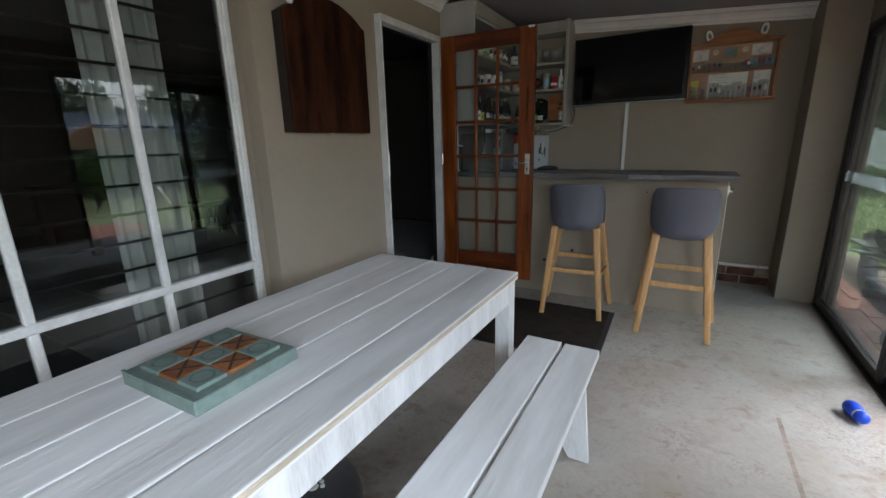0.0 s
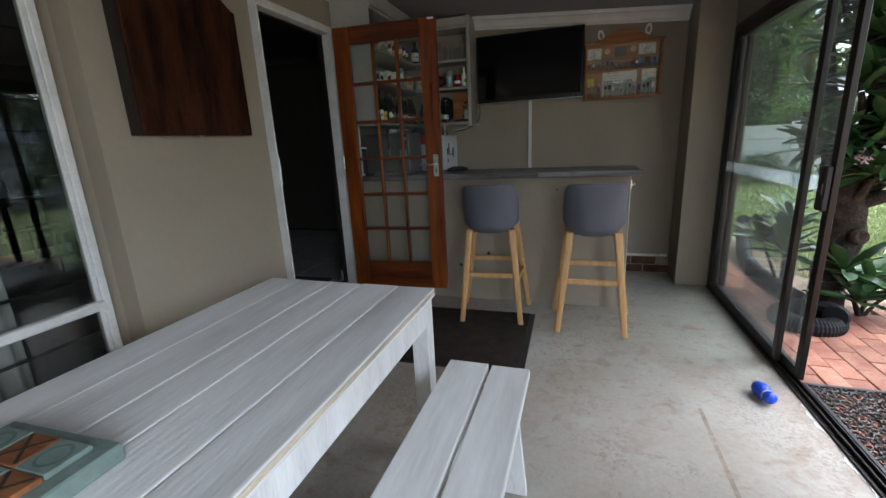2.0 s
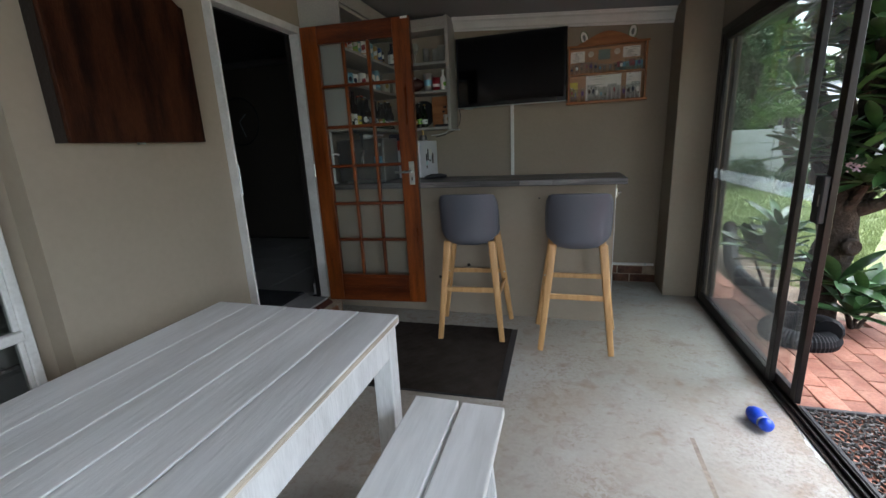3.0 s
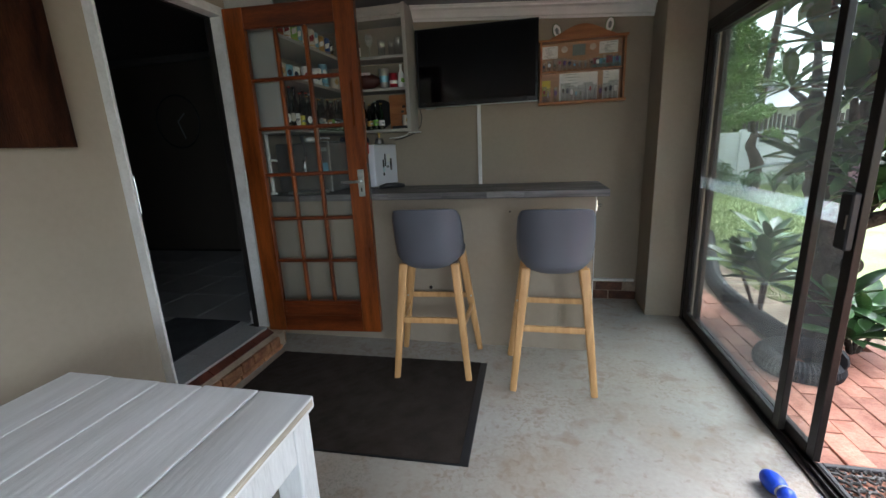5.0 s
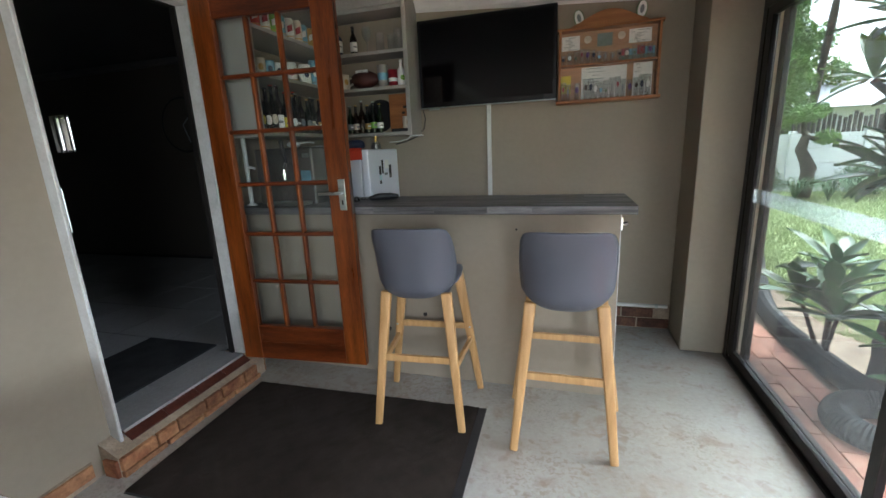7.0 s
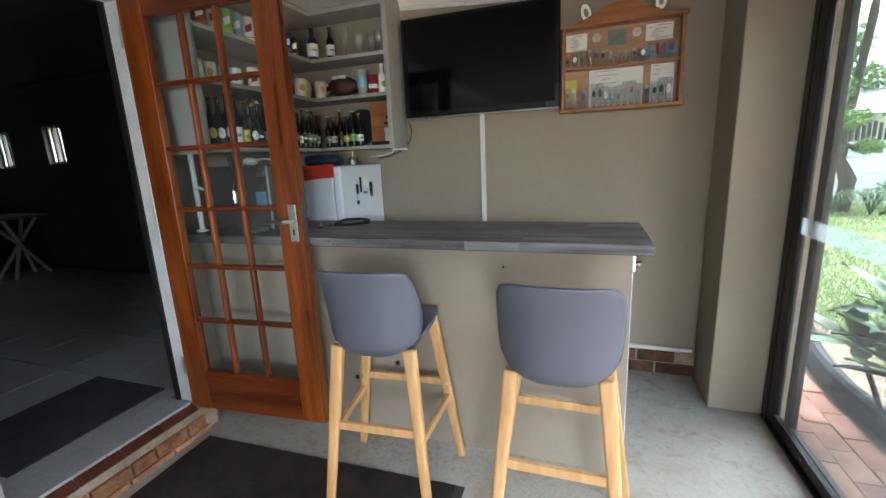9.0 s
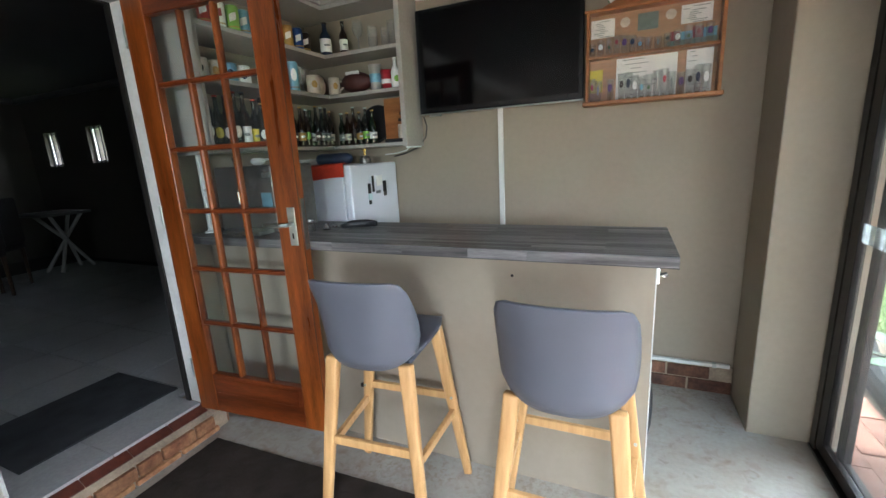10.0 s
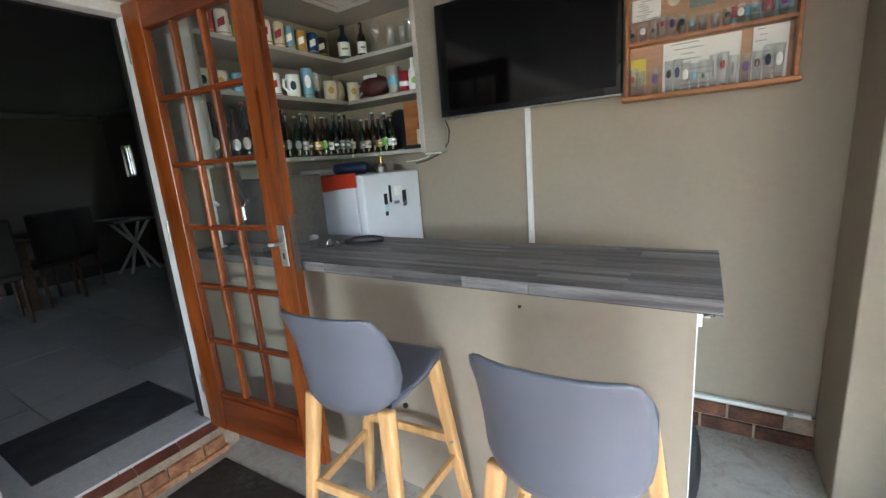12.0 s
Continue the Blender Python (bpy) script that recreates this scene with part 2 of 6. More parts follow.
BLADE = M("grass blade", (0.27, 0.34, 0.12), 0.7, 0.3, 1.3, 30, 0.0, other=(0.35, 0.41, 0.18))
SOIL = M("dry soil", (0.14, 0.095, 0.06), 0.95, 0.3, 8, 60, 0.7, other=(0.22, 0.16, 0.11))
FOL1 = M("bright foliage", (0.085, 0.175, 0.035), 0.7, 0.4, 2.0, 9, 0.0, other=(0.15, 0.25, 0.05))
FOL2 = M("deep foliage", (0.035, 0.085, 0.03), 0.7, 0.4, 1.4, 8, 0.0, other=(0.07, 0.14, 0.045))
CONCRETE_WALL = M("white painted precast wall", (0.55, 0.55, 0.52), 0.8, 0.12, 1.2, 25, 0.3)
POLE = M("weathered dark pole", (0.06, 0.05, 0.042), 0.9, 0.35, 4, 40, 0.4, rand=0.3)
ROOFBLUE = M("blue-grey roof sheet", (0.16, 0.19, 0.25), 0.5, 0.15, 2, 40, 0.05)
ROOFTIN = M("grey roof sheet", (0.25, 0.26, 0.28), 0.5, 0.1, 2, 40, 0.05, metal=0.2)


def concrete_floor():
    """Worn screed: grey with broad tan stains, small rusty blots and trowel marks."""
    m = M("stained concrete screed", (0.335, 0.312, 0.276), 0.48, 0.1, 1.1, 45, 0.1, other=(0.405, 0.388, 0.36), grain=0.18, detail=9, spec=0.35)
    N, L = m.node_tree.nodes, m.node_tree.links
    b = N["Principled BSDF"]
    src = b.inputs["Base Color"].links[0].from_socket
    tc = next(n for n in N if n.type == "TEX_COORD")
    for scale, lo, hi, col, fac in ((0.7, 0.42, 0.66, (0.31, 0.255, 0.19), 0.45), (2.6, 0.50, 0.70, (0.29, 0.215, 0.145), 0.45), (8.0, 0.56, 0.70, (0.21, 0.135, 0.085), 0.45), (21.0, 0.60, 0.70, (0.19, 0.12, 0.08), 0.4), (4.3, 0.56, 0.75, (0.46, 0.455, 0.44), 0.3), (0.5, 0.5, 0.6, (0.36, 0.36, 0.35), 0.25)):
        n, r, mx = N.new("ShaderNodeTexNoise"), N.new("ShaderNodeMapRange"), N.new("ShaderNodeMix")
        n.inputs["Scale"].default_value, n.inputs["Detail"].default_value, n.inputs["Distortion"].default_value = scale, 9, 0.6
        L.new(tc.outputs["Object"], n.inputs["Vector"])
        r.inputs["From Min"].default_value, r.inputs["From Max"].default_value, r.inputs["To Max"].default_value = lo, hi, fac
        L.new(n.outputs["Fac"], r.inputs["Value"])
        mx.data_type = "RGBA"
        L.new(r.outputs[0], mx.inputs["Factor"])
        L.new(src, mx.inputs["A"])
        mx.inputs["B"].default_value = (*col, 1)
        src = mx.outputs["Result"]
    # clusters of small rusty specks inside broad worn patches
    for broad, small, col, fac in ((1.5, 17.0, (0.22, 0.145, 0.095), 0.5), (2.3, 42.0, (0.22, 0.15, 0.10), 0.5), (1.1, 75.0, (0.13, 0.11, 0.09), 0.35)):
        masks = []
        for scale, lo, hi in ((broad, 0.50, 0.64), (small, 0.50, 0.62)):
            n, r = N.new("ShaderNodeTexNoise"), N.new("ShaderNodeMapRange")
            n.inputs["Scale"].default_value, n.inputs["Detail"].default_value, n.inputs["Distortion"].default_value = scale, 4, 0.8
            L.new(tc.outputs["Object"], n.inputs["Vector"])
            r.inputs["From Min"].default_value, r.inputs["From Max"].default_value, r.inputs["To Max"].default_value = lo, hi, fac ** 0.5
            L.new(n.outputs["Fac"], r.inputs["Value"])
            masks.append(r.outputs[0])
        mu, mx = N.new("ShaderNodeMath"), N.new("ShaderNodeMix")
        mu.operation, mx.data_type = "MULTIPLY", "RGBA"
        L.new(masks[0], mu.inputs[0])
        L.new(masks[1], mu.inputs[1])
        L.new(mu.outputs[0], mx.inputs["Factor"])
        L.new(src, mx.inputs["A"])
        mx.inputs["B"].default_value = (*col, 1)
        src = mx.outputs["Result"]
    L.new(src, b.inputs["Base Color"])
    return m


SCREED = concrete_floor()

# ---- building blocks ----
W = {}


def solid(name, bm, material, parent=None, label="", smooth=False):
    """One mesh object from a bmesh given in world metres (or in its thing's own metres)."""
    if parent is not None:
        bm.transform(W[parent].inverted())
    bmesh.ops.recalc_face_normals(bm, faces=bm.faces)
    me = bpy.data.meshes.new(name)
    bm.to_mesh(me)
    bm.free()
    if smooth:
        me.shade_smooth()
    me.materials.append(material)
    ob = new(name, me)
    if parent is not None:
        ob.parent = parent
        W[ob] = W[parent]
    else:
        W[ob] = Matrix.Identity(4)
    if label:
        ob["label"] = label
    return ob


def own(bm, thing_):
    """A bmesh given in a thing's own metres, moved to where the thing stands."""
    bm.transform(W[thing_])
    return bm


def part(name, bm, material, parent, label="", smooth=False):
    return solid(name, bm, material, parent, label, smooth)


def thing(name, label, category, at=(0, 0, 0), group="", kind="", turn=0.0):
    ob = new(name)
    ob.empty_display_size = 0.1
    ob.matrix_world = pose(*at, 0, 0, turn)
    W[ob] = pose(*at, 0, 0, turn)
    return tagged(ob, label, category, group, kind)


def structure(name, bm, material, label, category, smooth=False):
    return tagged(solid(name, bm, material, None, label, smooth), label, category, kind="structure")


def B(*boxes, bev=0.0, seg=1):
    """A bmesh of boxes (x0, y0, z0, x1, y1, z1), with edges rounded by bev."""
    bm = bmesh.new()
    for x0, y0, z0, x1, y1, z1 in boxes:
        v = [bm.verts.new(p) for p in ((x0, y0, z0), (x1, y0, z0), (x1, y1, z0), (x0, y1, z0), (x0, y0, z1), (x1, y0, z1), (x1, y1, z1), (x0, y1, z1))]
        for f in ((0, 3, 2, 1), (4, 5, 6, 7), (0, 1, 5, 4), (1, 2, 6, 5), (2, 3, 7, 6), (3, 0, 4, 7)):
            bm.faces.new([v[i] for i in f])
    if bev:
        bmesh.ops.bevel(bm, geom=bm.edges[:], offset=bev, segments=seg, affect="EDGES", profile=0.6)
    return bm


def merge(*bms):
    out = bms[0]
    for b in bms[1:]:
        me = bpy.data.meshes.new("temp")
        b.to_mesh(me)
        b.free()
        out.from_mesh(me)
        bpy.data.meshes.remove(me)
    return out


def tube(pts, radii, n=10, caps=True, bm=None, flat=(1, 1)):
    bm = bm or bmesh.new()
    pts = [Vector(p) for p in pts]
    if not hasattr(radii, "__len__"):
        radii = [radii] * len(pts)
    rings, side = [], None
    for i, p in enumerate(pts):
        d = (pts[min(i + 1, len(pts) - 1)] - pts[max(i - 1, 0)]).normalized()
        if side is None:
            side = d.cross(Vector((0, 0, 1)))
            if side.length < 0.1:
                side = d.cross(Vector((0, 1, 0)))
            side.normalize()
        side = (side - d * side.dot(d)).normalized()
        up = d.cross(side)
        rings.append([bm.verts.new(p + radii[i] * (math.cos(a) * flat[0] * side + math.sin(a) * flat[1] * up)) for a in (2 * math.pi * k / n for k in range(n))])
    for a, b in zip(rings, rings[1:]):
        for k in range(n):
            bm.faces.new((a[k], a[(k + 1) % n], b[(k + 1) % n], b[k]))
    if caps:
        bm.faces.new(rings[0][::-1])
        bm.faces.new(rings[-1])
    return bm


def lathe(profile, at=(0, 0, 0), n=14, bm=None):
    """Turned shape from (radius, height) pairs."""
    bm = bm or bmesh.new()
    rings = []
    for r, z in profile:
        r = max(r, 0.0004)
        rings.append([bm.verts.new((at[0] + r * math.cos(2 * math.pi * k / n), at[1] + r * math.sin(2 * math.pi * k / n), at[2] + z)) for k in range(n)])
    for a, b in zip(rings, rings[1:]):
        for k in range(n):
            bm.faces.new((a[k], a[(k + 1) % n], b[(k + 1) % n], b[k]))
    bm.faces.new(rings[0][::-1])
    bm.faces.new(rings[-1])
    return bm


def grid(nu, nv, fn, bm=None, closed=False):
    bm = bm or bmesh.new()
    rows = [[bm.verts.new(fn(i / nu, j / nv)) for i in range(nu + (0 if closed else 1))] for j in range(nv + 1)]
    for a, b in zip(rows, rows[1:]):
        for i in range(len(a) - (0 if closed else 1)):
            k = (i + 1) % len(a)
            bm.faces.new((a[i], a[k], b[k], b[i]))
    return bm


def prism(outline, lo, hi, axis="x", bev=0.0):
    """A flat outline given in the two other axes, pulled from lo to hi along axis."""
    bm = bmesh.new()
    put = {"x": lambda a, b, c: (c, a, b), "y": lambda a, b, c: (a, c, b), "z": lambda a, b, c: (a, b, c)}[axis]
    r0, r1 = ([bm.verts.new(put(a, b, c)) for a, b in outline] for c in (lo, hi))
    n = len(outline)
    bm.faces.new(r0[::-1])
    bm.faces.new(r1)
    for i in range(n):
        bm.faces.new((r0[i], r0[(i + 1) % n], r1[(i + 1) % n], r1[i]))
    if bev:
        bmesh.ops.bevel(bm, geom=bm.edges[:], offset=bev, segments=1, affect="EDGES")
    return bm


def mesh_of(bm, name, material, smooth=False):
    bmesh.ops.recalc_face_normals(bm, faces=bm.faces)
    me = bpy.data.meshes.new(name)
    bm.to_mesh(me)
    bm.free()
    if smooth:
        me.shade_smooth()
    me.materials.append(material)
    return me


def piece(name, me, parent, m):
    """One of many alike pieces on shared mesh data, at the world pose m."""
    ob = new(name, me)
    ob.parent = parent
    ob.matrix_local = W[parent].inverted() @ m
    return ob

# ---- the large structure ----
XW, XIN = -1.745, -1.93        # house wall, outer and inner face
YB = 5.21                     # back wall of the patio
XR, XRO = 1.222, 1.36         # outer patio wall, inner and outer face
FLOOR_IN = 0.17               # floor of the house
Y0 = -2.6                     # plain end wall of the patio


def ceil_z(x):
    return 2.385 - 0.074 * x


base = structure("floor", B((XW - 0.1, Y0, -0.2, 1.305, YB + 0.2, -0.012)), SCREED, "worn grey concrete screed floor with tan stains", "floor")
part("floor_slab", B((XW - 0.05, Y0, -0.012, XR + 0.03, YB + 0.1, 0.0)), SCREED, base)
part("filled_joint", grid(2, 40, lambda u, v: (0.737 + (u - 0.5) * (0.018 + 0.009 * noise.noise((v * 9, u, 0))), 1.1 + 1.85 * v, 0.0012)), TANFILL, base, "tan filled floor joint")

# house wall with its door and window openings
DY0, DY1, DZ1 = 3.150, 3.985, 2.205
WY0, WY1, WZ0, WZ1 = -0.35, 2.085, 0.30, 2.15
WYW = 2.150  # the outer edge of the window reveal
structure("wall_house", B(
    (XIN, Y0 - 0.2, -0.2, XW, WY0, 2.75), (XIN, WY0, -0.2, XW, WYW, WZ0), (XIN, WY0, WZ1, XW, WYW, 2.75),
    (XIN, WYW, -0.2, XW, DY0, 2.75), (XIN, DY0, -0.2, XW, DY1, FLOOR_IN - 0.02), (XIN, DY0, DZ1, XW, DY1, 2.75),
    (-1.802, DY1, -0.2, XW, 5.0, 2.75), (XIN, 5.0, -0.2, XW, 6.45, 2.75)), TAUPE, "taupe painted plaster house wall", "wall")
structure("wall_back", B((XW, YB, -0.2, XRO, YB + 0.15, 2.75)), TAUPE, "taupe painted back wall behind the bar", "wall")
structure("column", B((0.975, 4.857, 0.0, XR + 0.012, YB, 2.6), bev=0.004), TAUPE, "taupe plastered corner column", "column")
SY0, SY1, SZ1 = 2.38, 4.845, 2.06
structure("wall_garden", B((XR, Y0 - 0.2, -0.2, XRO, -2.3, 2.75), (XR, -2.3, 2.06, XRO, 0.8, 2.75), (XR, -2.3, -0.2, XRO, 0.8, 0.02), (XR, 0.8, -0.2, XRO, SY0, 2.75), (XR, SY0, SZ1, XRO, SY1, 2.75), (XR + 0.014, SY1, -0.2, XRO, YB + 0.15, 2.75)),
          TAUPE, "taupe plastered outer wall round the sliding door", "wall")
structure("wall_end", B((XIN, Y0 - 0.2, -0.2, XRO, Y0, 2.75)), TAUPE, "taupe plain end wall of the patio", "wall")


def slope_slab(x0, x1, y0, y1, up0, up1):
    bm = bmesh.new()
    c = [bm.verts.new((x, y, ceil_z(x) + u)) for u in (up0, up1) for x, y in ((x0, y0), (x1, y0), (x1, y1), (x0, y1))]
    for f in ((0, 1, 2, 3), (4, 5, 6, 7), (0, 1, 5, 4), (1, 2, 6, 5), (2, 3, 7, 6), (3, 0, 4, 7)):
        bm.faces.new([c[i] for i in f])
    return bm


structure("ceiling", slope_slab(XW - 0.02, XR + 0.05, Y0, YB + 0.05, 0.0, 0.06), CEIL, "smooth pale grey sloping ceiling board", "ceiling")
roof = structure("roof", slope_slab(XIN, 2.12, Y0 - 0.3, YB + 0.5, 0.32, 0.38), ROOFTIN, "grey sheet roof over the patio", "roof")
part("fascia", B((2.10, Y0 - 0.3, 2.40, 2.13, YB + 0.5, 2.62)), WHITE, roof, "white eaves fascia board")
for i in range(17):
    x = 1.40 + 0.04 * i
    part("roof_rib", slope_slab(x, x + 0.016, Y0 - 0.3, YB + 0.5, 0.285, 0.318), ROOFTIN, roof)

# coved cornice along the ceiling
PROFILE = ((0.0, -0.10), (0.012, -0.10), (0.018, -0.085), (0.03, -0.08), (0.042, -0.055), (0.06, -0.035), (0.085, -0.025), (0.09, -0.012), (0.10, -0.008), (0.10, 0.0), (0.0, 0.0))


def cornice(a, b, inward):
    """From a to b along a wall, with the moulding growing towards inward."""
    bm = bmesh.new()
    ends = [[bm.verts.new((p[0] + inward[0] * d, p[1] + inward[1] * d, ceil_z(p[0] + inward[0] * d) + h)) for d, h in PROFILE] for p in (a, b)]
    n = len(PROFILE)
    for i in range(n):
        bm.faces.new((ends[0][i], ends[0][(i + 1) % n], ends[1][(i + 1) % n], ends[1][i]))
    bm.faces.new(ends[0][::-1])
    bm.faces.new(ends[1])
    return bm


structure("cornice_back", cornice((-0.86, YB - 0.001), (0.975, YB - 0.001), (0, -1)), WHITE, "white moulded gypsum cornice", "cornice")
structure("cornice_house", cornice((XW + 0.001, Y0), (XW + 0.001, 4.06), (1, 0)), WHITE, "white moulded gypsum cornice", "cornice")

# ---- the house room seen through the door ----
structure("house_floor", B((-8.3, Y0, -0.2, XIN, 6.4, FLOOR_IN - 0.02)), GROUT, "grouted tiled floor of the dark room", "floor")
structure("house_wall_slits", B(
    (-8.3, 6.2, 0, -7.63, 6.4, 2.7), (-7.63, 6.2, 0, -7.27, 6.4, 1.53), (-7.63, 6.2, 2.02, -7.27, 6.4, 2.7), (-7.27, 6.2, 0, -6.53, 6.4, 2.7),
    (-6.53, 6.2, 0, -6.17, 6.4, 1.55), (-6.53, 6.2, 2.04, -6.17, 6.4, 2.7), (-6.17, 6.2, 0, XIN, 6.4, 2.7)), HOUSE_PAINT_DIM, "dim beige inner wall with two slit windows", "wall")
structure("house_wall_far", B((-8.4, Y0, 0, -8.1, 6.4, 2.7)), HOUSE_PAINT_DIM, "dim beige far wall", "wall")
structure("house_wall_end", B((-8.3, Y0 - 0.2, 0, XIN, Y0, 2.7)), HOUSE_PAINT_DIM, "dim beige end wall", "wall")
structure("house_ceiling", B((-8.3, Y0 - 0.2, 2.55, XIN, 6.4, 2.72)), HOUSE_CEIL_DIM, "flat pale ceiling of the dark room", "ceiling")
structure("house_cornice", B((-8.1, 6.12, 2.47, XIN, 6.2, 2.55), (-8.1, Y0, 2.47, -8.02, 6.12, 2.55), bev=0.02), HOUSE_CEIL_DIM, "white cornice in the dark room", "cornice")
for i, (a, b, z0, z1) in enumerate(((-7.63, -7.27, 1.53, 2.02), (-6.53, -6.17, 1.55, 2.04))):
    w = thing("slit_window", "small white framed slit window with burglar bars", "window", (a, 6.2, z0), "slit windows", "structure")
    part("window_frame", B((a, 6.26, z0, a + 0.03, 6.30, z1), (b - 0.03, 6.26, z0, b, 6.30, z1), (a + 0.03, 6.26, z0, b - 0.03, 6.30, z0 + 0.03), (a + 0.03, 6.26, z1 - 0.03, b - 0.03, 6.30, z1)), WHITE, w)
    pane = part("pane", B((a + 0.03, 6.278, z0 + 0.03, b - 0.03, 6.282, z1 - 0.03)), CLEAR, w)
    pane.visible_shadow = False
    for k in (1, 2):
        x = a + (b - a) * k / 3
        part("burglar_bar", B((x - 0.008, 6.24, z0, x + 0.008, 6.255, z1)), BLACKALU, w)

# door frame in the house wall
JX, JB = -1.69, -1.765
frame_1 = thing("door_frame", "chipped white painted timber door frame", "door frame", (XW, DY0, FLOOR_IN), kind="structure")
part("jamb", B((JB, DY0, 0.10, JX, DY0 + 0.016, DZ1 - 0.05), bev=0.003), CHIPPED, frame_1)
part("jamb", B((JB, DY1 - 0.045, FLOOR_IN, JX, DY1, DZ1 - 0.05), bev=0.003), CHIPPED, frame_1)
part("head", B((JB, DY0, DZ1 - 0.05, JX, DY1, DZ1), bev=0.003), CHIPPED, frame_1)
part("gate_channel", B((JB - 0.035, DY1 - 0.052, FLOOR_IN, JB - 0.001, DY1, DZ1)), BLACKALU, frame_1, "black steel gate channel")
part("gate_channel", B((JB - 0.035, DY0, FLOOR_IN, JB - 0.001, DY0 + 0.020, DZ1)), BLACKALU, frame_1, "black steel gate channel")
part("gate_channel", B((JB - 0.035, DY0 + 0.020, DZ1 - 0.058, JB - 0.001, DY1 - 0.052, DZ1)), BLACKALU, frame_1, "black steel gate channel")
part("strike_plate", B((JX - 0.03, DY0 + 0.0165, 1.10, JX + 0.002, DY0 + 0.020, 1.28), bev=0.002), STEEL, frame_1, "steel strike plate")
part("corner_block", B((JB - 0.085, DY1 - 0.012, FLOOR_IN, JB - 0.040, DY1 + 0.020, FLOOR_IN + 0.10), bev=0.003), CHIPPED, frame_1)

# glazed timber door, open a little past a right angle to the wall
HX, FX, DF, DB = -1.685, -0.880, 3.985, 4.025
DBOT, DTOP = 0.158, 2.185
door = thing("glazed_door", "orange varnished timber door with eighteen glass panes, standing open", "door", (HX, DB, DBOT), kind="structure")
GX0, GX1, GZ0, GZ1 = HX + 0.125, FX - 0.124, 0.375, 2.065
part("hinge_stile", B((HX, DF, DBOT, GX0, DB, DTOP), bev=0.003), DOORWOOD, door)
part("lock_stile", B((GX1, DF, DBOT, FX, DB, DTOP), bev=0.003), DOORWOOD, door)
part("top_rail", B((GX0, DF + 0.001, GZ1, GX1, DB - 0.001, DTOP), bev=0.003), DOORRAIL, door)
part("bottom_rail", B((GX0, DF + 0.001, DBOT, GX1, DB - 0.001, GZ0), bev=0.003), DOORRAIL, door)
part("kick_panel", B((GX0 + 0.02, DF - 0.004, DBOT + 0.115, GX1 - 0.02, DF + 0.001, GZ0 - 0.02), bev=0.0015), DOORRAIL, door)
pw, ph, bar = (GX1 - GX0) / 3, (GZ1 - GZ0) / 6, 0.011
for k in (1, 2):
    part("glazing_bar", B((GX0 + k * pw - bar, DF + 0.004, GZ0, GX0 + k * pw + bar, DB - 0.004, GZ1), bev=0.005), DOORWOOD, door)
for k in range(1, 6):
    part("glazing_bar", B((GX0, DF + 0.003, GZ0 + k * ph - bar, GX1, DB - 0.003, GZ0 + k * ph + bar), bev=0.005), DOORRAIL, door)
pane_me = mesh_of(B((-pw / 2 + 0.008, -0.002, -ph / 2 + 0.008, pw / 2 - 0.008, 0.002, ph / 2 - 0.008)), "pane", DOORGLASS)
for i in range(3):
    for j in range(6):
        p = piece("pane", pane_me, door, pose(GX0 + (i + 0.5) * pw, DF + 0.02, GZ0 + (j + 0.5) * ph))
        p.visible_shadow = False
hs = part("door_handle", merge(B((-0.945, DF - 0.006, 1.07, -0.905, DF - 0.0005, 1.235), bev=0.002)), STEEL, door, "brushed steel lever handle on a plate")
part("lever", tube([(-0.925, DF - 0.004, 1.165), (-0.925, DF - 0.045, 1.165), (-0.94, DF - 0.052, 1.165), (-1.035, DF - 0.052, 1.163)], [0.009, 0.009, 0.009, 0.007], 8), STEEL, hs, "brushed steel lever")
part("keyhole", B((-0.929, DF - 0.0075, 1.10, -0.921, DF - 0.0055, 1.125)), BLACKWOOD, hs)
part("lock_edge_plate", B((FX - 0.0005, DF + 0.008, 1.05, FX + 0.002, DB - 0.008, 1.27)), DULLSTEEL, door, "dull steel lock forend")
part("worn_edge", B((FX - 0.0012, DF - 0.0006, DBOT + 0.02, FX + 0.0006, DF + 0.0016, DTOP - 0.04)), BURNT, door, "dark worn arris of the door")
part("paper_tag", B((FX - 0.06, DF - 0.0015, DTOP - 0.016, FX - 0.012, DF - 0.0004, DTOP - 0.002)), PAPER, door, "small paper tag")
for z in (0.35, 1.15, 1.95):
    part("hinge", lathe([(0.007, 0), (0.007, 0.1)], (HX - 0.004, DF + 0.0, z), 8), STEEL, door)

door.matrix_world = pose(-1.668, 3.962, DBOT, 0, 0, 4.0)

# steel window with burglar bars and curtains behind
win = thing("window_1", "white painted steel window with dark burglar bars behind", "window", (-1.80, 1.0, WZ0), kind="structure")
FX0, FX1 = -1.845, -1.805
part("window_frame", B((FX0, WY1 - 0.037, WZ0, FX1, WY1 - 0.005, WZ1), (FX0, WY0, WZ0, FX1, WY0 + 0.04, WZ1), (FX0, WY0 + 0.04, WZ1 - 0.04, FX1, WY1 - 0.037, WZ1), (FX0, WY0 + 0.04, WZ0, FX1, WY1 - 0.037, WZ0 + 0.04), bev=0.004), CHIPPED, win)
part("transom", B((FX0 - 0.002, WY0 + 0.04, 0.689, FX1 + 0.012, WY1 - 0.037, 0.729), bev=0.005), CHIPPED, win)
for y in (1.572, 1.092, 0.60, 0.12):
    part("mullion", B((FX0 - 0.001, y - 0.017, WZ0 + 0.04, FX1 + 0.004, y + 0.017, WZ1 - 0.04), bev=0.005), CHIPPED, win)
ys = (WY0 + 0.04, 0.12, 0.60, 1.092, 1.572, WY1 - 0.037)
